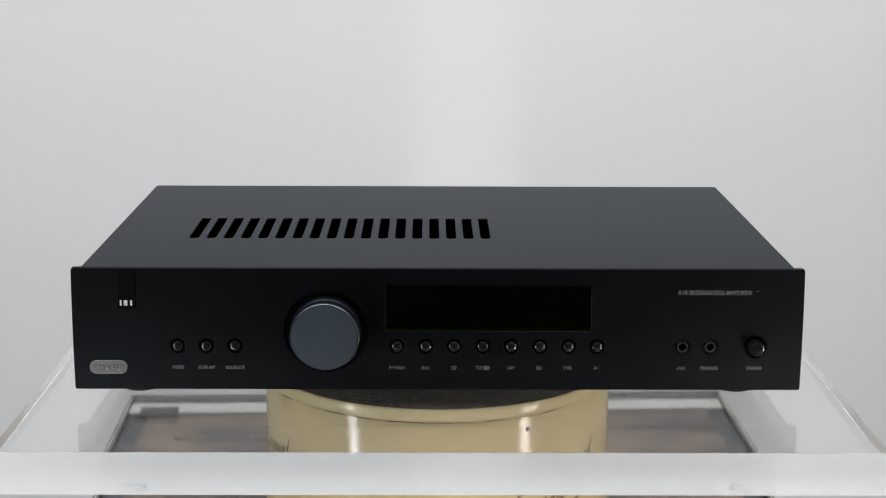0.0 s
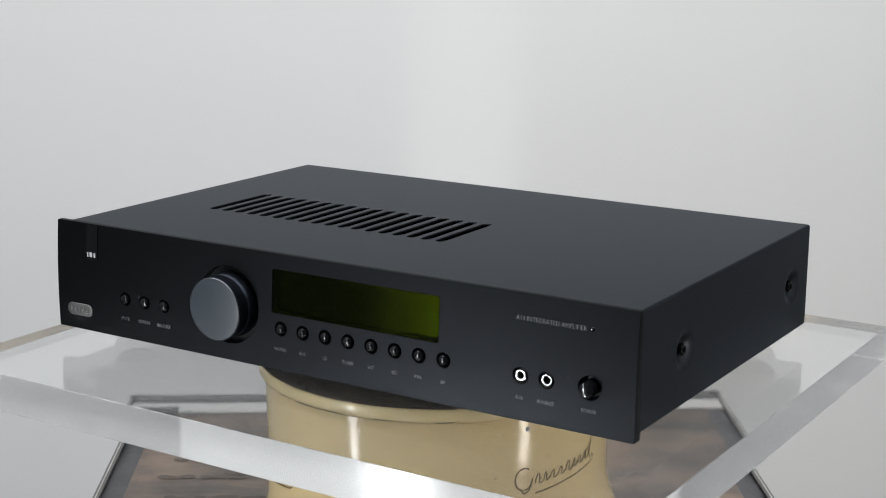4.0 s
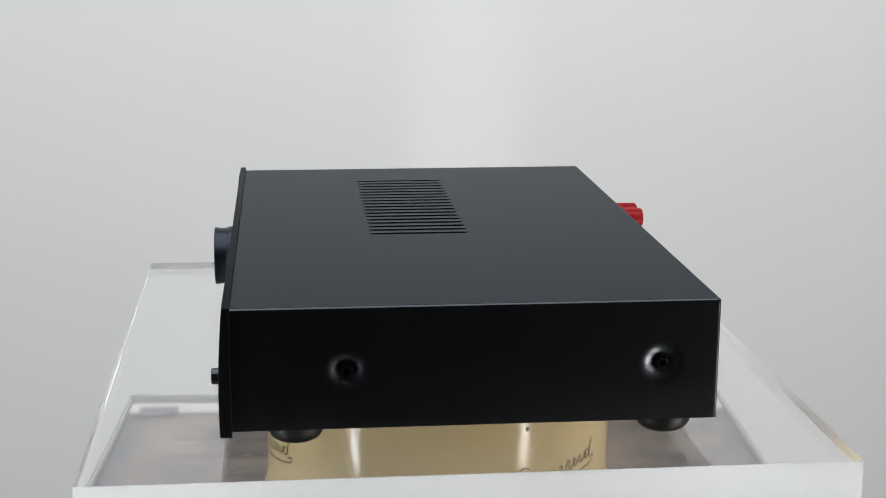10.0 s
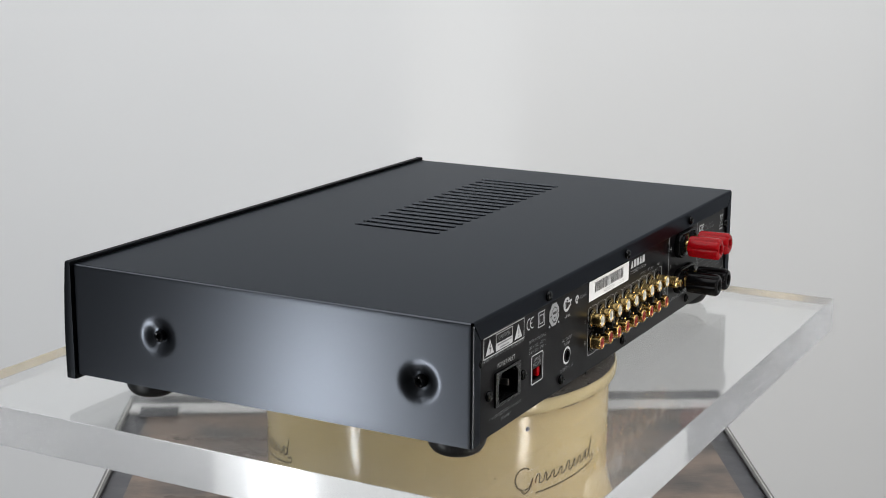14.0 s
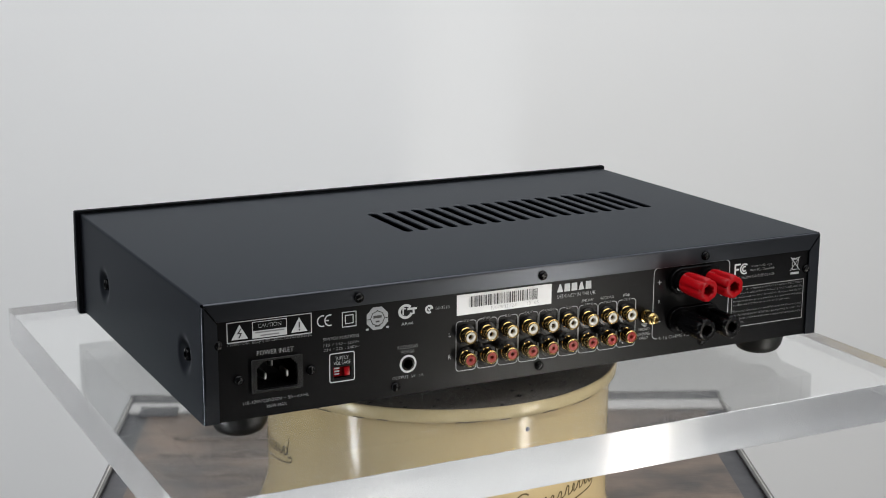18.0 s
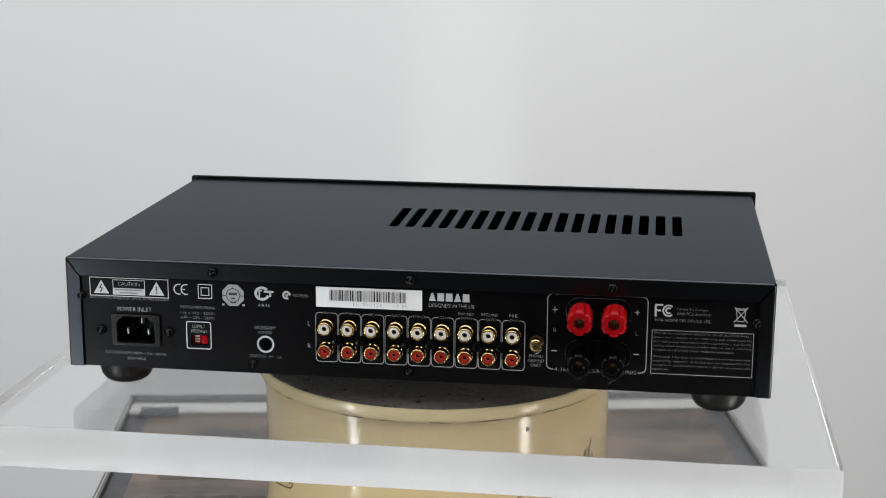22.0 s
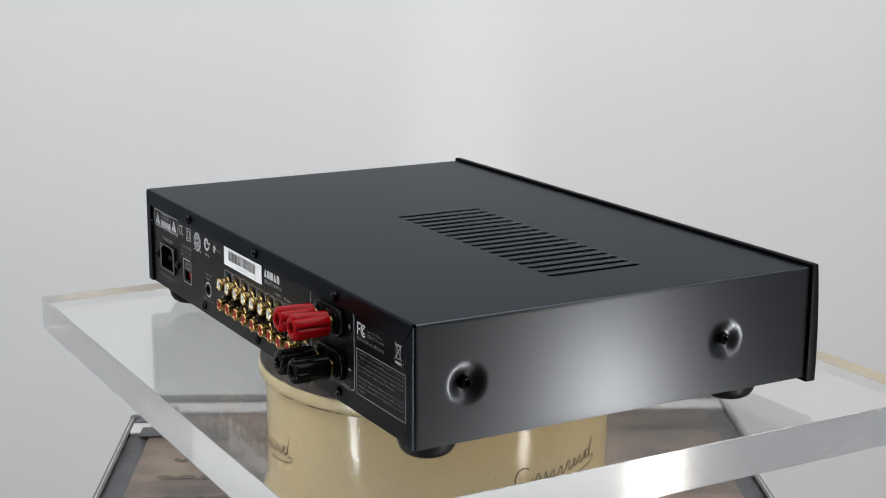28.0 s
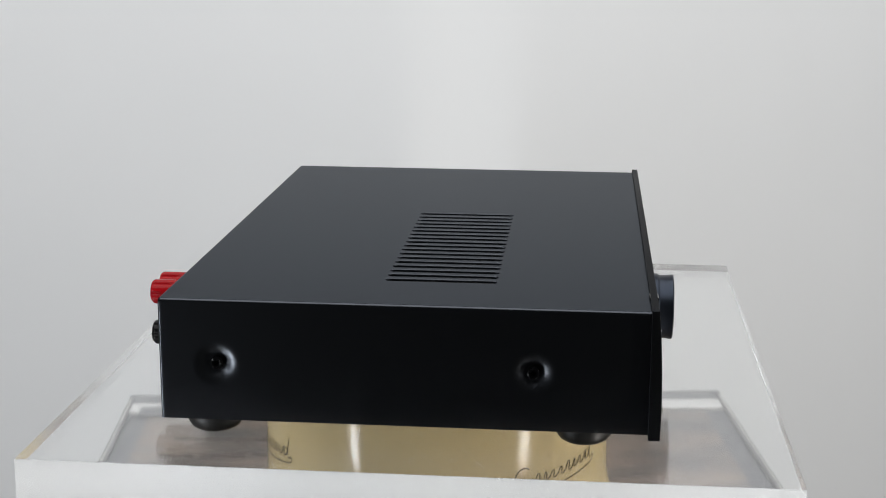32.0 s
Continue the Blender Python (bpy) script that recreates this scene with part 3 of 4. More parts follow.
def build_cover():
    r = 0.0016
    # slotted top sheet
    loops = [rect(CX0 + r, CX1 - r, CY0, CY1 - r)]
    for i in range(18):
        cx = -0.1590 + i * (0.1885 / 17)
        loops.append(rect(cx - 0.0035, cx + 0.0035, -0.0489, 0.0162, 0.0034, 4))
    me = outline_mesh(loops, 0.0012)
    bm = bmesh.new()
    bm.from_mesh(me)
    bpy.data.meshes.remove(me)
    for v in bm.verts:
        v.co.z += CZ1 - 0.0006
    # rolled rims of the slots
    for i in range(18):
        cx = -0.1590 + i * (0.1885 / 17)
        rings = []
        for grow, z in ((0.0004, CZ1), (0.00028, CZ1 - 0.00008), (0.0001, CZ1 - 0.0003), (0.0, CZ1 - 0.0006), (0.0, CZ1 - 0.0014)):
            rings.append([bm.verts.new((u, v, z)) for u, v in rect(cx - 0.0031 - grow, cx + 0.0031 + grow, -0.0485 - grow, 0.0158 + grow, 0.0030 + grow, 4)])
        for a, b in zip(rings, rings[1:]):
            for k in range(len(a)):
                n = (k + 1) % len(a)
                bm.faces.new((a[k], a[n], b[n], b[k]))
    # bends and side walls with pressed dishes
    ys = np.linspace(CY0, CY1 - r, 177)
    zs = np.linspace(CZ1 - r, CZ0, 47)
    for sx, xs in ((-1, CX0), (1, CX1)):
        rows = []
        for y in ys:
            row = []
            for k in range(6):
                a = radians(90 * k / 5)
                row.append(bm.verts.new((xs - sx * (r - r * math.sin(a)), y, CZ1 - r + r * math.cos(a))))
            for z in zs[1:]:
                row.append(bm.verts.new((xs - sx * dish(y, z), y, z)))
            rows.append(row)
        for a, b in zip(rows, rows[1:]):
            for i in range(len(a) - 1):
                q = (a[i], a[i + 1], b[i + 1], b[i])
                bm.faces.new(q if sx < 0 else q[::-1])
        # rounded rear edge turning into the rear lip
        last = [v for v in rows[-1][5:]]
        prev = last
        for k in range(1, 6):
            a = radians(90 * k / 5)
            cur = [bm.verts.new((xs - sx * (r - r * math.cos(a)), CY1 - r + r * math.sin(a), v.co.z)) for v in last]
            for i in range(len(cur) - 1):
                q = (prev[i], prev[i + 1], cur[i + 1], cur[i])
                bm.faces.new(q if sx < 0 else q[::-1])
            prev = cur
    # rear bend of the top
    prev = None
    for k in range(6):
        a = radians(90 * k / 5)
        cur = [bm.verts.new((x, CY1 - r + r * math.sin(a), CZ1 - r + r * math.cos(a))) for x in (CX0 + r, CX1 - r)]
        if prev:
            bm.faces.new((prev[0], prev[1], cur[1], cur[0]))
        prev = cur
    bmesh.ops.remove_doubles(bm, verts=bm.verts[:], dist=0.00003)
    cover = part("top_cover", bm, PAINT, amp, "folded satin black sheet metal cover with vent slots")
    # folded rear lips with mitred corners
    lip, low = 0.0090, 0.0724
    flat_part("rear_lip", [[(-CX1 + r + 0.0003, CZ1 - r), (-CX0 - r - 0.0003, CZ1 - r), (-CX0 - lip, low), (-CX1 + lip, low)]], PAINT, amp,
              basis((-1, 0, 0), (0, 0, 1), (0, 1, 0), (0, CY1 - 0.0006, 0)), 0.0012)
    for sx, xs in ((-1, CX0), (1, CX1)):
        u0, u1 = -xs + sx * r, -xs + sx * lip
        loop = [(u0, CZ0), (u1, CZ0), (u1, low - 0.0012), (u0, CZ1 - r - 0.0012)]
        flat_part("side_lip", [loop], PAINT, amp, basis((-1, 0, 0), (0, 0, 1), (0, 1, 0), (0, CY1 - 0.0006, 0)), 0.0012)
    # chassis tray inside and below, near-black for the shade under the slots
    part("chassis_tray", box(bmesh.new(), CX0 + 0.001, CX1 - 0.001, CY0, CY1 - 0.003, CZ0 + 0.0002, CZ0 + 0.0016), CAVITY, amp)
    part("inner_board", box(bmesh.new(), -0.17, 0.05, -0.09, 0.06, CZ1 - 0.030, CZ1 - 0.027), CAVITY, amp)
    # socket screws in the dishes
    for side, xs in ((SIDE_L, CX0), (SIDE_R, CX1)):
        for cy in SCREW_Y:
            sx = 1 if xs > 0 else -1
            ob = lathed("side_screw", [(0, 0.0010), (0.0014, 0.0010), (0.0016, 0.0026), (0.0026, 0.0029), (0.0034, 0.0025), (0.0038, 0.0012), (0.0038, 0.0)], STEEL, amp,
                        "black socket-head screw", n=20)
            ob.matrix_basis = Matrix.Translation((xs - sx * 0.0031, cy, SCREW_Z)) @ side
            hexa = lathed("socket", [(0, 0.0012), (0.0014, 0.0012), (0.0018, 0.0029), (0.0021, 0.0030), (0.0022, 0.0028)], STEEL, ob, "worn hexagon socket", n=6)
            hexa.matrix_basis = Matrix()
    # feet
    foot_profile = [(0, 0.0012), (0.0066, 0.0010), (0.0080, 0.0003), (0.0100, 0.0004), (0.0112, 0.0008), (0.0138, 0.0024), (0.0158, 0.0054), (0.0168, 0.0095), (0.0170, 0.0146), (0, 0.0146)]
    for x in (-0.1855, 0.1835):
        for y in (-0.1000, 0.1110):
            foot = lathed("foot", foot_profile, RUBBER, amp, "rounded black rubber foot", pose(x, y, 0), n=40)
            bm = bmesh.new()
            for q0, q1 in ((-0.00008, 0.0006),):
                ring = [(0.0078 * math.cos(radians(g)), 0.0078 * math.sin(radians(g))) for g in range(-60, 181, 10)]
                ribbon(bm, ring, 0.0009, z=q0)
                ribbon(bm, ring, 0.0006, z=q1)
            part("contact_ring", bm, RUBBER, foot, "", pose(0, 0, 0, 0, 0, random.uniform(0, 360)))


def build_front():
    knob = (-0.0680, 0.0478)
    buttons = [-0.1557, -0.1388, -0.1219] + [-0.0259 + i * 0.01695 for i in range(8)]
    bz = 0.0387
    holes = [circle(*knob, 0.0246, 56), rect(-0.0328, 0.0890, 0.0482, 0.0756, 0.0012, 3)]
    holes += [circle(x, bz, 0.0046, 22) for x in buttons]
    holes += [circle(x, 0.0385, 0.0048, 22) for x in (0.1436, 0.1601)] + [circle(0.1868, bz, 0.0068, 26)]
    me = outline_mesh([rect(PX0, PX1, PZ0, PZ1, 0.0012, 4)] + holes, 0.0060, 0.0004)
    bm = bmesh.new()
    bm.from_mesh(me)
    bpy.data.meshes.remove(me)
    for k in range(1, 14):
        z = PZ0 + (PZ1 - PZ0) * k / 14
        bmesh.ops.bisect_plane(bm, geom=bm.verts[:] + bm.edges[:] + bm.faces[:], plane_co=(0, z, 0), plane_no=(0, 1, 0))
    for v in bm.verts:
        x, z, n = v.co
        y = front_bulge(z) + 0.0030 - n if n > 0 else -0.1345 - 0.0030 - n
        v.co = (x, y, z)
    panel = part("front_panel", bm, PANEL, amp, "satin black anodised front panel", angle=25)
    part("front_backing", box(bmesh.new(), PX0 + 0.004, PX1 - 0.004, -0.1340, -0.1330, PZ0 + 0.003, PZ1 - 0.004), CAVITY, amp)
    # knob in its round recess
    y0 = front_bulge(knob[1])
    m = Matrix.Translation((knob[0], y0, knob[1])) @ FRONT
    lathed("knob_recess", [(0, -0.0065), (0.0244, -0.0065), (0.0245, -0.0030), (0.0246, -0.0003)], RECESS, amp, "round knob recess with its shadow in the colour", m, 56)
    body = lathed("volume_knob", [(0.0, -0.0062), (0.0208, -0.0062), (0.0211, -0.003), (0.0208, 0.002), (0.0203, 0.0036), (0.0200, 0.0039), (0.0199, 0.0044), (0.0198, 0.0070),
                                  (0.0200, 0.0098), (0.0204, 0.0118), (0.0204, 0.0122), (0.0199, 0.0126)], KNOB_SIDE, amp, "dark blue-black round volume knob", m, 72)
    lathed("knob_rim", [(0.0200, 0.0125), (0.0197, 0.0129), (0.0193, 0.0129)], RIM_METAL, body, "bright chamfered knob edge", None, 72)
    lathed("knob_face", [(0.0194, 0.0128), (0.0190, 0.01285), (0.0150, 0.0131), (0.0100, 0.01335), (0.0050, 0.0135), (0, 0.01355)], KNOB_FACE, body, "grey brushed knob face", None, 72)
    # push buttons
    for x in buttons:
        m = Matrix.Translation((x, front_bulge(bz), bz)) @ FRONT
        b = lathed("push_button", [(0.0032, -0.006), (0.0032, 0.0000), (0.0029, 0.0009), (0.0020, 0.0015), (0.0010, 0.0017), (0, 0.0018)], BUTTON, amp, "domed black push button", m, 22)
        lathed("button_well", [(0.0046, -0.0005), (0.0042, -0.0016), (0.0040, -0.005), (0.0031, -0.005)], WELL, b, n=22)
    for x in (0.1436, 0.1601):
        m = Matrix.Translation((x, front_bulge(0.0385), 0.0385)) @ FRONT
        j = lathed("jack_socket", [(0.0048, -0.0004), (0.0043, 0.0004), (0.0036, -0.0006), (0.0034, -0.0018)], PLASTIC, amp, "black headphone jack socket", m, 26)
        lathed("jack_ring", [(0.0034, -0.0018), (0.0032, -0.0002), (0.0024, -0.0002), (0.0021, -0.0010), (0.0020, -0.006)], CHROME, j, "nickel jack ring", n=26)
        lathed("jack_bore", [(0.0024, -0.0080), (0, -0.0080)], CAVITY, j, n=20)
    m = Matrix.Translation((0.1868, front_bulge(bz), bz)) @ FRONT
    p = lathed("power_button", [(0.0046, -0.006), (0.0046, 0.0040), (0.0043, 0.0047), (0.0036, 0.0050), (0, 0.0051)], BUTTON, amp, "gloss black power button", m, 34)
    lathed("button_well", [(0.0068, -0.0004), (0.0064, -0.0016), (0.0062, -0.005), (0.0046, -0.005)], RECESS, p, n=34)
    # display window
    d = empty("display_window")
    d.parent = amp
    tagged(d, "dark green tinted display window")
    ym = front_bulge(0.062)
    part("display_glass", box(bmesh.new(), -0.0180, 0.0640, ym + 0.0040, ym + 0.0048, 0.0515, 0.0722, 0.0002, 1), PHOSPHOR, d, "grey display tube glass")
    part("display_surround", box(bmesh.new(), -0.0326, 0.0888, ym + 0.0050, ym + 0.0060, 0.0484, 0.0754), PHOSPHOR_DARK, d, "dark display surround")
    bm = box(bmesh.new(), -0.0326, 0.0888, 0.0002, 0.0016, 0.0484, 0.0754)
    lean = (front_bulge(0.0754) - front_bulge(0.0484)) / 0.027
    for v in bm.verts:
        v.co.y += front_bulge(0.0484) + lean * (v.co.z - 0.0484)
    pane = part("filter_pane", bm, GREEN_PANE, d, "glossy green tinted filter pane")
    pane.visible_shadow = False
    # inlay, badge, lamp
    bm = bmesh.new()
    rows = []
    levels = [0.0614 + (PZ1 - 0.0003 - 0.0614) * k / 8 for k in range(9)]
    for z in levels:
        y = front_bulge(z) - 0.0005
        rows.append([bm.verts.new(q) for q in ((-0.1900, -0.1342, z), (-0.1900, y, z), (-0.1801, y, z), (-0.1801, -0.1342, z))])
    for a, b in zip(rows, rows[1:]):
        for k in range(3):
            bm.faces.new((a[k], a[k + 1], b[k + 1], b[k]))
    bm.faces.new(rows[-1])
    bm.faces.new(rows[0][::-1])
    inlay = part("gloss_inlay", bm, GLOSS, amp, "gloss black inlay strip", angle=30)
    for (x0, x1) in ((-0.1889, -0.1878), (-0.1866, -0.1844), (-0.1829, -0.1817)):
        part("series_mark", box(bmesh.new(), x0, x1, front_bulge(0.065) - 0.0010, front_bulge(0.065) - 0.0004, 0.0633, 0.0664), PRINT, inlay, "plain pale block mark")
    bm_h = front_bulge(0.0257)
    badge = flat_part("badge", [rect(-0.0111, 0.0111, -0.0042, 0.0042, 0.0041, 8)], SILVER, amp, at_front(-0.1970, 0.0257, 0.0004), 0.0012, 0.0003, "rounded satin silver badge")
    for i in range(5):
        u = -0.0070 + i * 0.0035
        part("badge_mark", box(bmesh.new(), u - 0.0012, u + 0.0012, -0.0017, 0.0017, 0.0005, 0.0009), BADGE_MARK, badge, "polished block mark")
    lathed("indicator_lamp", [(0, 0.0004), (0.0010, 0.0003), (0.0013, 0.0)], GLOSS, amp, "small dark indicator lamp", at_front(0.1873, 0.0716), 14)
    # printed words
    for body, x, w in (("MUTE", -0.1557, 0.0068), ("DISPLAY", -0.1388, 0.0099), ("BALANCE", -0.1219, 0.0112), ("PHONO", -0.0260, 0.0090), ("AUX", -0.0090, 0.0050),
                       ("CD", 0.0080, 0.0034), ("TUNER", 0.0250, 0.0084), ("SAT", 0.0419, 0.0045), ("BD", 0.0588, 0.0035), ("PVR", 0.0756, 0.0049), ("AV", 0.0925, 0.0032),
                       ("AUX", 0.1432, 0.0050), ("PHONES", 0.1600, 0.0102), ("POWER", 0.1868, 0.0090)):
        front_text(body, x, 0.0256, w, 0.0022, amp)
    front_text("A19 INTEGRATED AMPLIFIER", 0.1617, 0.0716, 0.0438, 0.0027, amp)


def chamfered(u0, u1, v0, v1, c):
    return [(u0, v0), (u1, v0), (u1, v1 - c), (u1 - c, v1), (u0 + c, v1), (u0, v1 - c)]


def pan_screw(x, z, y, r=0.0030):
    ob = lathed("screw", [(r, 0.0), (r, 0.0006), (r * 0.9, 0.0013), (r * 0.6, 0.0019), (0, 0.0021)], STEEL, amp, "black cross-head screw", n=18)
    ob.matrix_basis = Matrix.Translation((x, y, z)) @ BACK @ pose(0, 0, 0, 0, 0, random.uniform(0, 90))
    for k in (0, 90):
        bm = box(bmesh.new(), -r * 0.62, r * 0.62, -r * 0.13, r * 0.13, 0.0016, 0.00222)
        part("cross_recess", bm, STEEL if k else CAVITY, ob, "", pose(0, 0, 0, 0, 0, k))
    return ob


def build_rear():
    inlet = chamfered(-0.1806, -0.1566, 0.0305, 0.0472, 0.0040)
    loops = [rect(-CX1 + 0.0012, -CX0 - 0.0012, CZ0, CZ1 - 0.002), inlet, rect(-0.1342, -0.1232, 0.0306, 0.0372), circle(-0.0873, 0.0333, 0.0029, 24)]
    flat_part("rear_panel", loops, REAR, amp, basis((-1, 0, 0), (0, 0, 1), (0, 1, 0), (0, REAR_Y - 0.0006, 0)), 0.0012, 0.0, "semi-gloss black printed rear panel")
    # mains inlet
    socket = flat_part("power_inlet", [rect(-0.1838, -0.1532, 0.0288, 0.0486, 0.0008, 2), inlet], WELL, amp, basis((-1, 0, 0), (0, 0, 1), (0, 1, 0), (0, REAR_Y + 0.0008, 0)), 0.0016, 0.0002, "black mains power inlet")
    bm = bmesh.new()
    near = [bm.verts.new((-u, REAR_Y + 0.0014, v)) for u, v in inlet]
    deep = [bm.verts.new((-u, REAR_Y - 0.013, v)) for u, v in inlet]
    for i in range(6):
        j = (i + 1) % 6
        bm.faces.new((near[i], near[j], deep[j], deep[i]))
    bm.faces.new(deep)
    back = socket.matrix_basis.inverted()
    part("inlet_cavity", bm, PLASTIC, socket, "", back)
    for x, z, deep in ((0.1745, 0.0372, 0.002), (0.1615, 0.0372, 0.002), (0.1680, 0.0420, 0.009)):
        part("contact_pin", box(bmesh.new(), x - 0.0007, x + 0.0007, REAR_Y - 0.013, REAR_Y - deep, z - 0.0018, z + 0.0018, 0.0003), PIN, socket, "dull metal contact pin", back)
    # voltage switch
    sw = part("voltage_switch", box(bmesh.new(), 0.1233, 0.1341, REAR_Y - 0.005, REAR_Y - 0.003, 0.0307, 0.0371), RED, amp, "recessed red voltage switch")
    part("switch_slider", box(bmesh.new(), 0.1238, 0.1272, REAR_Y - 0.003, REAR_Y - 0.0006, 0.0312, 0.0366, 0.0003), RED, sw)
    for k in range(3):
        part("switch_print", box(bmesh.new(), 0.1295, 0.1325, REAR_Y - 0.0031, REAR_Y - 0.0028, 0.0318 + k * 0.0017, 0.0326 + k * 0.0017), PRINT, sw)
    # low-voltage jack
    lathed("accessory_jack", [(0.0041, 0.0), (0.0040, 0.0006), (0.0030, 0.0007), (0.0028, 0.0002), (0.0027, -0.008), (0, -0.008)], PLASTIC, amp, "black accessory power jack", at_back(0.0873, 0.0333, 0.0002), 28)
    bm = ribbon(bmesh.new(), circle(0, 0, 0.0048, 36), 0.0012, True)
    part("jack_print", bm, PRINT, amp, "", at_back(0.0873, 0.0333, 0.0003))
    # phono sockets, nine pairs
    first, pitch = 0.0496, 0.01411
    for row, z, ins, hole in ((0, 0.0462, WHITE_INS, 0.0016), (1, 0.0322, RED_INS, 0.0011)):
        for c in range(9):
            x = first - pitch * c
            m = at_back(x, z, -0.0016)
            s = lathed("phono_socket", [(0.0046, 0.0), (0.0046, 0.0027), (0.0042, 0.0031), (0.0043, 0.0084), (0.0042, 0.0088), (0.0039, 0.0091), (0.0035, 0.0092), (0.0033, 0.0091), (0.0031, 0.0084)],
                       GOLD, amp, "gold-plated phono socket", m, 24)
            lathed("insulator", [(0.0032, 0.0086), (0.0030, 0.0088), (hole + 0.0002, 0.0088), (hole, 0.0086), (hole, 0.0070)], ins, s, "white insulator ring" if row == 0 else "red insulator ring", n=24)
            lathed("inner_contact", [(hole, 0.0070), (hole, 0.0066), (hole - 0.0002, 0.0064), (hole - 0.0003, 0.0030)], GOLD, s, "gold inner contact", n=20)
            lathed("socket_bore", [(hole, 0.0045), (0, 0.0045)], CAVITY, s, n=16)
            lathed("socket_base", [(0.0064, 0.0), (0.0064, 0.0024), (0.0046, 0.0026)], PLASTIC, s, n=24)
    for c in (0, 1, 3, 4, 6, 7):
        ob = lathed("panel_rivet", [(0.0029, 0), (0.0029, 0.0046), (0.0024, 0.0058), (0.0010, 0.0062), (0.0008, 0.0050), (0, 0.0050)], PLASTIC, amp, "black panel rivet", at_back(first - pitch * (c + 0.5), 0.0385), 18)
    names = ("AV", "PVR", "BD", "SAT", "TUNER", "CD", "(MM)", "OUT", "OUT")
    for c, word in enumerate(names):
        cx = first - pitch * c - 0.0003
        w = 0.0016 * len(word) + 0.0004
        g = w / 2 + 0.0006
        hw, z0, z1, r = 0.0067, 0.0242, 0.0547, 0.0022
        pts = [(g, z1)]
        for pc, a0 in (((hw - r, z1 - r), 90), ((hw - r, z0 + r), 0), ((-hw + r, z0 + r), -90), ((-hw + r, z1 - r), -180)):
            for i in range(5):
                a = radians(a0 - 90 * i / 4)
                pts.append((pc[0] + r * math.cos(a), pc[1] + r * math.sin(a)))
        pts.append((-g, z1))
        part("socket_outline", ribbon(bmesh.new(), pts, 0.00045), PRINT_DIM, amp, "", at_back(cx, 0, 0.0003))
        back_text(word, cx + w / 2, cx - w / 2, z1, 0.0016, amp, PRINT_DIM)
    for body, c, w in (("PHONO", 6, 0.0088), ("RECORD", 7, 0.0096), ("PRE", 8, 0.0048)):
        x = first - pitch * c
        back_text(body, x + w / 2, x - w / 2, 0.0576, 0.0017, amp)
    back_text("L", 0.0608, 0.0594, 0.0476, 0.0028, amp)
    back_text("R", 0.0610, 0.0593, 0.0337, 0.0028, amp)
    # ground post
    g = lathed("ground_post", [(0.0042, 0.0), (0.0042, 0.002), (0.0026, 0.0022), (0.0026, 0.004), (0.0038, 0.0042), (0.0038, 0.0092), (0.0033, 0.0098), (0.0026, 0.0100), (0.0026, 0.0122), (0.0016, 0.0125), (0.0015, 0.011), (0, 0.011)],
               BRASS, amp, "knurled brass ground post", at_back(-0.0775, 0.0425), 40, wobble=lambda a, h: 1 + (0.035 * math.cos(20 * a) if 0.0041 < h < 0.0094 else 0))
    for k, w in enumerate((0.0052, 0.0034, 0.0016)):
        part("ground_print", ribbon(bmesh.new(), [(-w / 2, 0), (w / 2, 0)], 0.0004), PRINT, amp, "", at_back(-0.0776, 0.0372 - k * 0.0010, 0.0003))
    for body, z, w in (("PHONO", 0.0336, 0.0079), ("GROUND", 0.0307, 0.0094), ("ONLY", 0.0279, 0.0064)):
        back_text(body, -0.0771 + w / 2, -0.0771 - w / 2, z, 0.0018, amp)
    # loudspeaker terminals
    flute = lambda a, h: 1 - (0.17 * (0.5 + 0.5 * math.cos(6 * a)) ** 5 if 0.0095 < h < 0.0303 else 0)
    for z, col, what in ((0.0628, RED, "red"), (0.0372, BLACK_TERM, "black")):
        flat_part("terminal_block", [rect(0.0940, 0.1330, z - 0.0086, z + 0.0086, 0.0080, 8)], BLACK_TERM, amp,
                  basis((-1, 0, 0), (0, 0, 1), (0, 1, 0), (0, REAR_Y + 0.0020, 0)), 0.0040, 0.0006, "black oval terminal block")
        for x in (-0.1035, -0.1230):
            t = lathed("speaker_terminal", [(0.0062, 0.0085), (0.0070, 0.0088), (0.0073, 0.0102), (0.0075, 0.0200), (0.0075, 0.0282), (0.0073, 0.0292), (0.0068, 0.0300), (0.0060, 0.0305), (0.0046, 0.0308),
                                            (0.0038, 0.0307), (0.0034, 0.0302), (0.0033, 0.0290), (0.0032, 0.022)], col, amp, what + " fluted loudspeaker terminal", at_back(x, z), 72, wobble=flute)
            lathed("terminal_collar", [(0.0072, 0.0035), (0.0072, 0.0056), (0.0050, 0.0060), (0.0040, 0.0062)], PLASTIC, t, "black collar", n=30)
            lathed("terminal_post", [(0.0040, 0.0040), (0.0040, 0.0100), (0.0060, 0.0101)], GOLD, t, "gold-plated post", n=24)
            lathed("terminal_bore", [(0.0033, 0.0225), (0, 0.0225)], GOLD, t, n=20)
    u0, u1, v0, v1, r = 0.0834, 0.1418, 0.0261, 0.0722, 0.0032
    pts = [(0.0873, v0)]
    for pc, a0 in (((u0 + r, v0 + r), 270), ((u0 + r, v1 - r), 180), ((u1 - r, v1 - r), 90), ((u1 - r, v0 + r), 0)):
        for i in range(6):
            a = radians(a0 - 90 * i / 5)
            pts.append((pc[0] + r * math.cos(a), pc[1] + r * math.sin(a)))
    pts.append((0.1372, v0))
    part("terminal_outline", ribbon(bmesh.new(), pts, 0.0005), PRINT_DIM, amp, "", at_back(0, 0, 0.0003))
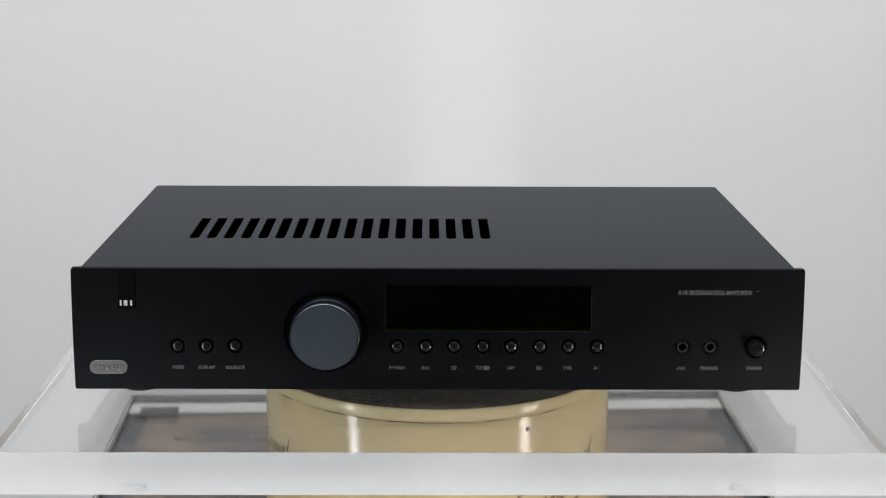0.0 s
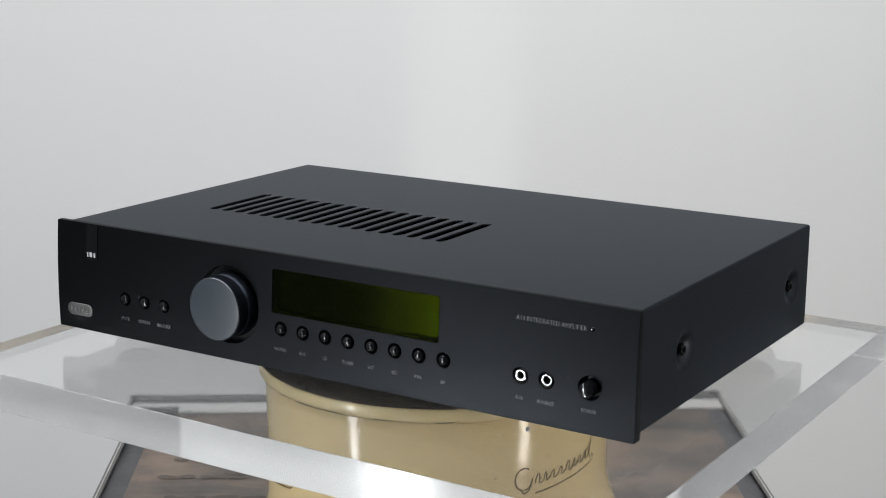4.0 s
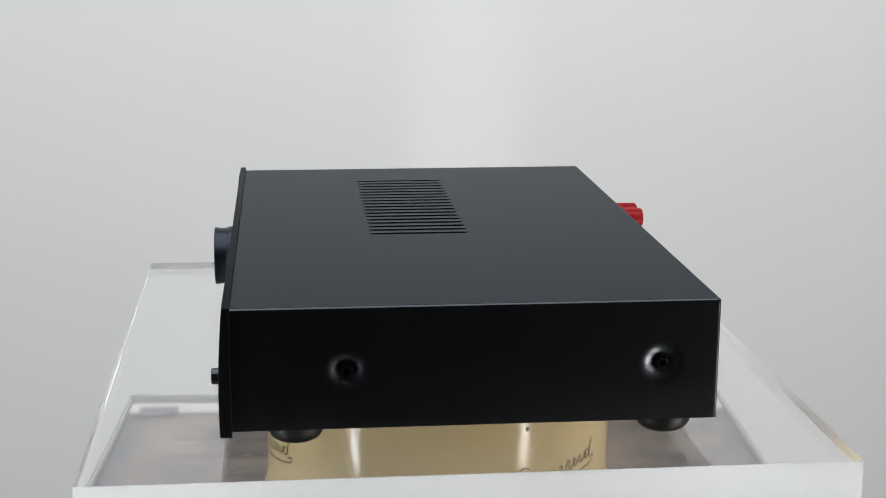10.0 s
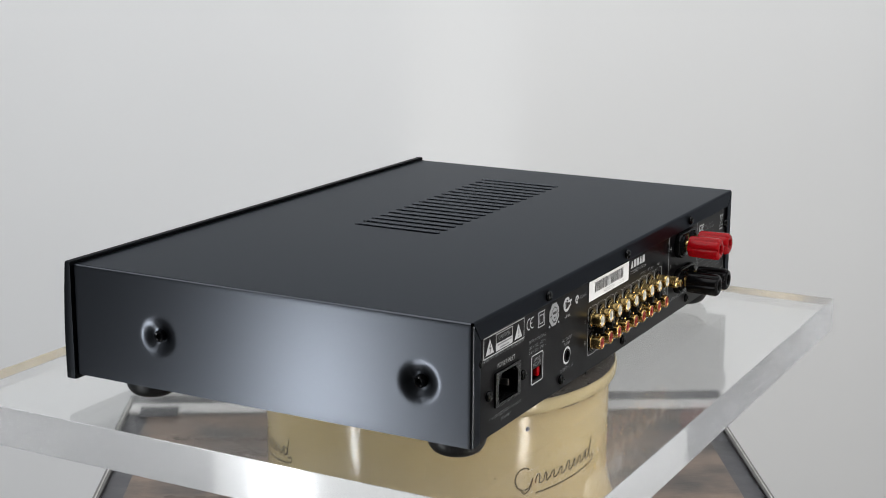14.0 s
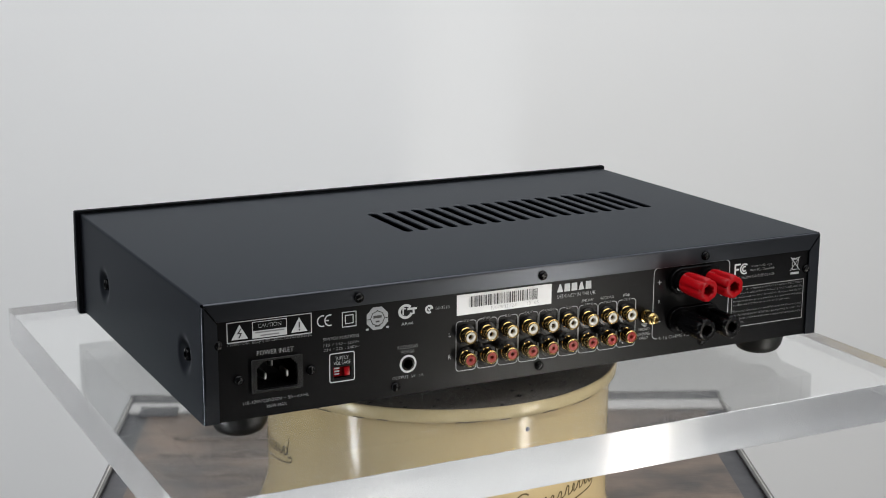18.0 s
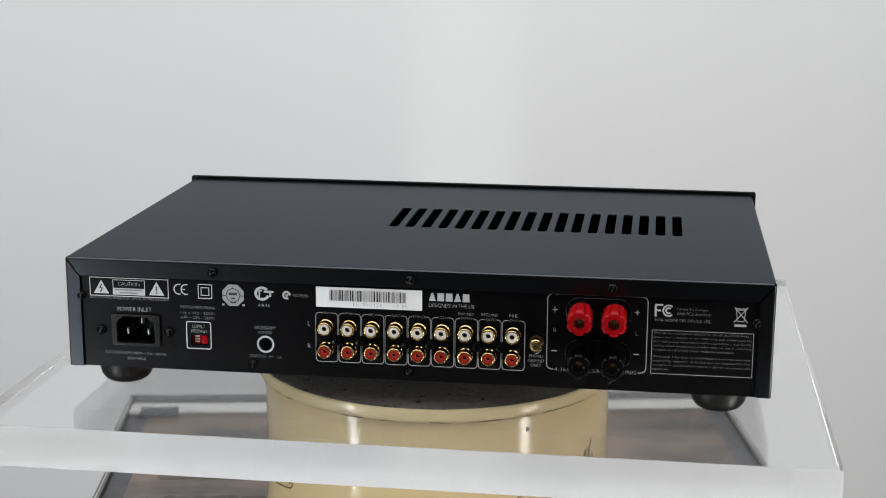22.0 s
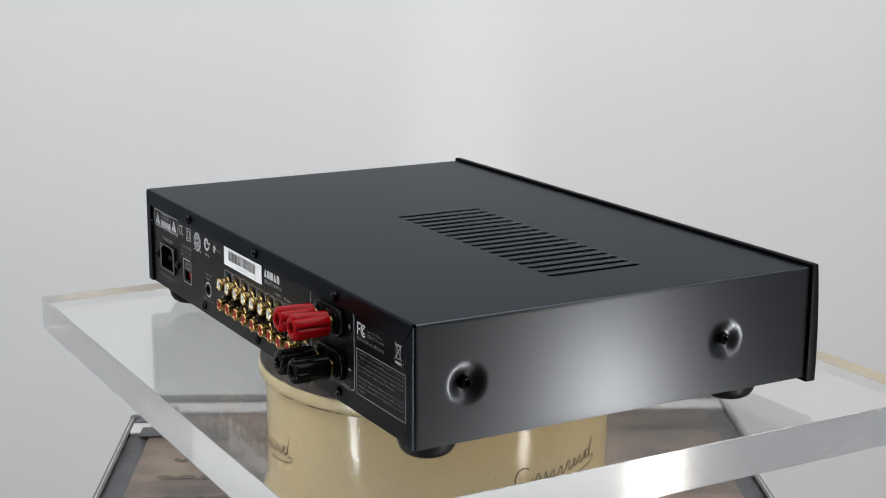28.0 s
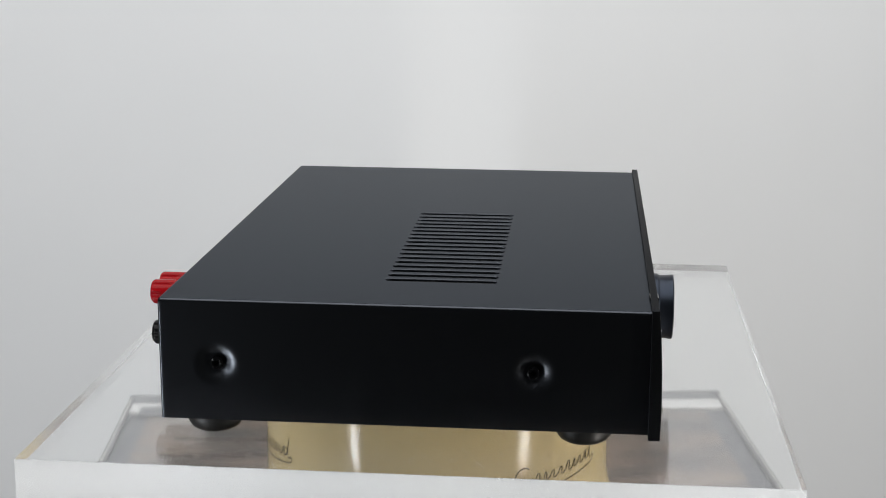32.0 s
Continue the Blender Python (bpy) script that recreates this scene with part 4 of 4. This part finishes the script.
    for x in (-0.0877, -0.1358):
        back_text("+", x + 0.0016, x - 0.0016, 0.0628, 0.0032, amp)
        part("minus_print", ribbon(bmesh.new(), [(-0.0016, 0), (0.0016, 0)], 0.0005), PRINT, amp, "", at_back(x, 0.0374, 0.0003))
    back_text("R", -0.0872, -0.0889, 0.0502, 0.0024, amp, PRINT_DIM)
    back_text("L", -0.1353, -0.1366, 0.0502, 0.0024, amp, PRINT_DIM)
    back_text("4-16 OHMS CLASS 2 WIRING", -0.0882, -0.1361, 0.0261, 0.0023, amp, PRINT_DIM)
    # screws
    for x, z in ((0.1188, 0.0771), (-0.0015, 0.0771), (-0.1210, 0.0771)):
        pan_screw(x, z, CY1 + 0.0001)
    for x, z in ((0.2024, 0.0592), (-0.2045, 0.0595), (0.0953, 0.0205), (-0.0011, 0.0202), (-0.1219, 0.0204), (0.1909, 0.0379), (0.1479, 0.0380)):
        pan_screw(x, z, REAR_Y + 0.0001)
    # warning block
    part("caution_outline", ribbon(bmesh.new(), rect(-0.1969, -0.1474, 0.0597, 0.0711), 0.0005, True), PRINT, amp, "", at_back(0, 0, 0.0003))
    for cx in (0.1897, 0.1547):
        sign = flat_part("warning_triangle", [[(-0.0049, -0.0042), (0.0049, -0.0042), (0, 0.0042)]], PRINT, amp, at_back(cx, 0.0653, 0.0003))
        if cx > 0.17:
            bm = ribbon(bmesh.new(), [(0.0008, 0.0020), (-0.0010, -0.0006), (0.0008, -0.0008), (-0.0006, -0.0034)], 0.0007)
        else:
            bm = ribbon(bmesh.new(), [(0, 0.0016), (0, -0.0016)], 0.0009)
            ribbon(bm, [(0, -0.0024), (0, -0.0033)], 0.0009)
        part("warning_mark", bm, INK, sign, "", pose(0, 0, 0.0003))
    part("caution_box", ribbon(bmesh.new(), rect(-0.1822, -0.1622, 0.0608, 0.0699), 0.0004, True), PRINT, amp, "", at_back(0, 0, 0.0003))
    back_text("CAUTION", 0.1790, 0.1654, 0.0675, 0.0022, amp)
    note = flat_part("caution_note", [rect(-0.1820, -0.1624, 0.0610, 0.0648)], PRINT, amp, at_back(0, 0, 0.0003))
    for z, w in ((0.0639, 0.0172), (0.0620, 0.0110)):
        part("small_print", ribbon(bmesh.new(), [(-0.1722 - w / 2, z), (-0.1722 + w / 2, z)], 0.0008), INK_GREY, note, "", pose(0, 0, 0.0003))
    back_text("ATTENTION - RISQUE DE CHOC, NE PAS ENLEVER", 0.1970, 0.1473, 0.0584, 0.0017, amp, PRINT_DIM)
    back_text("POWER INLET", 0.1799, 0.1584, 0.0518, 0.0026, amp)
    back_text("110-120V/220-240V ~ 50 - 60 Hz", 0.1887, 0.1497, 0.0239, 0.0019, amp, PRINT_DIM)
    back_text("350W MAX", 0.1751, 0.1630, 0.0204, 0.0018, amp, PRINT_DIM)
    back_text("SWITCH POSITIONS", 0.1403, 0.1184, 0.0546, 0.0018, amp, PRINT_DIM)
    back_text("115 = 110 - 120V~", 0.1400, 0.1180, 0.0510, 0.0016, amp, PRINT_DIM)
    back_text("230 = 220 - 240V~", 0.1400, 0.1180, 0.0482, 0.0016, amp, PRINT_DIM)
    part("switch_outline", ribbon(bmesh.new(), rect(-0.1366, -0.1214, 0.0286, 0.0455, 0.0012, 4), 0.0006, True), PRINT, amp, "", at_back(0, 0, 0.0003))
    back_text("SUPPLY", 0.1329, 0.1250, 0.0426, 0.0020, amp)
    back_text("VOLTAGE", 0.1342, 0.1237, 0.0397, 0.0020, amp)
    back_text("ACCESSORY", 0.0942, 0.0808, 0.0437, 0.0019, amp, PRINT_DIM)
    back_text("POWER", 0.0914, 0.0832, 0.0407, 0.0019, amp, PRINT_DIM)
    back_text("OUTPUT: 6V   1A", 0.0974, 0.0774, 0.0255, 0.0019, amp, PRINT_DIM)
    # approval marks as plain shapes
    bm = bmesh.new()
    for cx in (-0.1407, -0.1362):
        ribbon(bm, [(cx + 0.0030 * math.cos(radians(g)), 0.0656 + 0.0031 * math.sin(radians(g))) for g in range(70, 291, 20)], 0.0007)
    ribbon(bm, [(-0.1390, 0.0656), (-0.1367, 0.0656)], 0.0006)
    part("approval_mark", bm, PRINT, amp, "", at_back(0, 0, 0.0003))
    bm = ribbon(bmesh.new(), rect(-0.1285, -0.1201, 0.0605, 0.0691), 0.0005, True)
    ribbon(bm, rect(-0.1267, -0.1219, 0.0624, 0.0672), 0.0005, True)
    part("double_insulated_mark", bm, PRINT, amp, "", at_back(0, 0, 0.0003))
    bm = bmesh.new()
    bm.faces.new([bm.verts.new((-0.1068 + 0.0072 * math.cos(radians(g + 22.5)), 0.0632 + 0.0072 * math.sin(radians(g + 22.5)), 0)) for g in range(0, 360, 45)])
    for u in (-0.1131, -0.1004):
        ribbon(bm, [(u - 0.0008, 0.0572), (u + 0.0008, 0.0572)], 0.0012)
    mark = part("test_mark", bm, PRINT_DIM, amp, "", at_back(0, 0, 0.0003))
    bm = ribbon(bmesh.new(), circle(-0.1068, 0.0632, 0.0044, 8), 0.0005, True)
    for u in (-0.1124, -0.1012):
        ribbon(bm, [(u - 0.0010, 0.0630), (u + 0.0010, 0.0630)], 0.0005)
    for u, v, w, h in ((-0.1068, 0.0641, 0.0052, 0.0016), (-0.1068, 0.0613, 0.0024, 0.0010), (-0.1068, 0.0587, 0.0034, 0.0009), (-0.1068, 0.0677, 0.0010, 0.0008)):
        ribbon(bm, [(u - w / 2, v), (u + w / 2, v)], h)
    part("test_print", bm, INK, mark, "", pose(0, 0, 0.0003))
    bm = ribbon(bmesh.new(), [(-0.0888 + 0.0040 * math.cos(radians(g)), 0.0650 + 0.0036 * math.sin(radians(g))) for g in range(40, 341, 20)], 0.0016)
    ribbon(bm, [(-0.0878, 0.0663), (-0.0816, 0.0663)], 0.0012)
    ribbon(bm, [(-0.0838, 0.0663), (-0.0838, 0.0630)], 0.0012)
    ribbon(bm, [(-0.0905, 0.0630), (-0.0905, 0.0668), (-0.0888, 0.0668)], 0.0008)
    part("approval_mark", bm, PRINT, amp, "", at_back(0, 0, 0.0003))
    bm = ribbon(bmesh.new(), [(-0.0737 + 0.0020 * math.cos(radians(g)), 0.0646 + 0.0020 * math.sin(radians(g))) for g in range(0, 301, 20)], 0.0012)
    ribbon(bm, [(-0.0744, 0.0650), (-0.0735, 0.0640), (-0.0722, 0.0664)], 0.0007)
    part("approval_mark", bm, PRINT, amp, "", at_back(0, 0, 0.0003))
    back_text("AR46", 0.0917, 0.0840, 0.0577, 0.0019, amp)
    back_text("N13533", 0.0694, 0.0605, 0.0646, 0.0018, amp, PRINT_DIM)
    # bar code sticker
    st = flat_part("barcode_sticker", [rect(-0.0556, 0.0088, 0.0584, 0.0708)], STICKER, amp, at_back(0, 0, 0.0003), 0.0002, 0.0, "white bar code sticker")
    rng = random.Random(8)
    bm = bmesh.new()
    u = -0.0472
    while u < -0.0016:
        w = rng.choice((0.0003, 0.0003, 0.0006, 0.0009))
        ribbon(bm, [(u + w / 2, 0.0626), (u + w / 2, 0.0692)], w)
        u += w + rng.choice((0.0003, 0.0005, 0.0008))
    part("barcode", bm, INK, st, "black bar code", pose(0, 0, 0.0003))
    ob = link("printed_label", text_mesh("FA19I02124", 0.0172, 0.0021), INK_GREY, st, m=pose(-0.0242, 0.0606, 0.0003))
    ob = link("printed_label", text_mesh("13  05", 0.0080, 0.0019), INK_GREY, st, m=pose(-0.0042, 0.0606, 0.0003))
    # maker's mark as plain blocks
    bm = bmesh.new()
    for i in range(5):
        u = 0.0128 + i * 0.00505
        q = [(u, 0.0648), (u + 0.0042, 0.0648), (u + (0.0026 if i in (0, 3) else 0.0040), 0.0697), (u + (0.0016 if i in (0, 3) else 0.0002), 0.0697)]
        bm.faces.new([bm.verts.new((a, b, 0)) for a, b in q])
    part("maker_mark", bm, PRINT, amp, "plain pale block mark", at_back(0, 0, 0.0003))
    back_text("DESIGNED IN THE UK", -0.0129, -0.0402, 0.0621, 0.0022, amp)
    # radio approval and disposal marks
    bm = ribbon(bmesh.new(), [(0.1463, 0.0610), (0.1463, 0.0680), (0.1506, 0.0680)], 0.0011)
    ribbon(bm, [(0.1463, 0.0647), (0.1494, 0.0647)], 0.0011)
    for r in (0.0032, 0.0016):
        ribbon(bm, [(0.1538 + r * math.cos(radians(g)), 0.0647 + r * math.sin(radians(g))) for g in range(50, 311, 20)], 0.0009)
    part("approval_mark", bm, PRINT, amp, "", at_back(0, 0, 0.0003))
    back_text("Tested To Comply", -0.1584, -0.1762, 0.0657, 0.0018, amp, PRINT_FAINT)
    back_text("With FCC Standards", -0.1584, -0.1783, 0.0632, 0.0017, amp, PRINT_FAINT)
    back_text("FOR HOME OR OFFICE USE", -0.1462, -0.1784, 0.0590, 0.0018, amp, PRINT_FAINT)
    bm = ribbon(bmesh.new(), [(0.1925, 0.0668), (0.1932, 0.0600), (0.1970, 0.0600), (0.1978, 0.0668)], 0.0004, True)
    ribbon(bm, [(0.1915, 0.0684), (0.1992, 0.0592)], 0.0005)
    ribbon(bm, [(0.1990, 0.0684), (0.1912, 0.0592)], 0.0005)
    ribbon(bm, [(0.1918, 0.0675), (0.1985, 0.0675)], 0.0006)
    ribbon(bm, [(0.1917, 0.0575), (0.1985, 0.0575)], 0.0014)
    part("disposal_mark", bm, PRINT_DIM, amp, "", at_back(0, 0, 0.0003))
    part("notice_outline", ribbon(bmesh.new(), rect(0.1447, 0.2030, 0.0263, 0.0528), 0.0004, True), PRINT_FAINT, amp, "", at_back(0, 0, 0.0003))
    lines = ("This device complies with Part 15 of the FCC Rules.", "Operation is subject to the following two conditions: (1)", "this device may not cause harmful interference, and (2) this",
             "device must accept any interference received, including", "interference that may cause undesired operation.", "",
             "Warning: Changes or modifications to this unit not", "expressly approved by the party responsible for", "compliance could void the user's authority to operate the", "equipment.")
    z = 0.0510
    for i, line in enumerate(lines):
        if line:
            w = {4: 0.0465, 9: 0.0095}.get(i, 0.0562)
            back_text(line, -0.1457, -0.1457 - w, z, 0.0017, amp, PRINT_FAINT)
        z -= 0.00255 if line else 0.0016


build_cover()
build_front()
build_rear()


# ---- strip lights beside the stand ----
def build_strip(name, at, aim, w):
    root = empty("strip_light")
    tagged(root, "tall narrow studio strip light on a stand", "studio light", "strip lights")
    x, y, z = at
    yaw = math.degrees(math.atan2(aim[1] - y, aim[0] - x)) - 90
    root.matrix_basis = pose(x, y, Z0, 0, 0, yaw)
    zc = z - Z0
    part("housing", box(bmesh.new(), -w / 2 - 0.02, w / 2 + 0.02, -0.09, -0.012, zc - 0.31, zc + 0.64, 0.01), HOUSING, root, "black lamp housing")
    part("stand_pole", lathe(bmesh.new(), [(0.012, 0.02), (0.012, zc - 0.31)], 20), HOUSING, root, "black stand pole", pose(0, -0.05, 0))
    for k in range(3):
        part("stand_leg", box(bmesh.new(), -0.012, 0.012, 0.0, 0.22, 0.0, 0.02, 0.004), HOUSING, root, "", pose(0, -0.05, 0, 0, 0, 120 * k + 60))


build_strip("cool", LEFT_LIGHT, LEFT_AIM, 0.055)
build_strip("warm", RIGHT_LIGHT, RIGHT_AIM, 0.048)


# ---- what moves ----
def motions():
    for thing in (amp, plate, platter):
        at = thing.matrix_basis.translation.copy()
        walk(thing, [(t, pose(at.x, at.y, at.z, 0, 0, a)) for t, a in TURN])


motions()
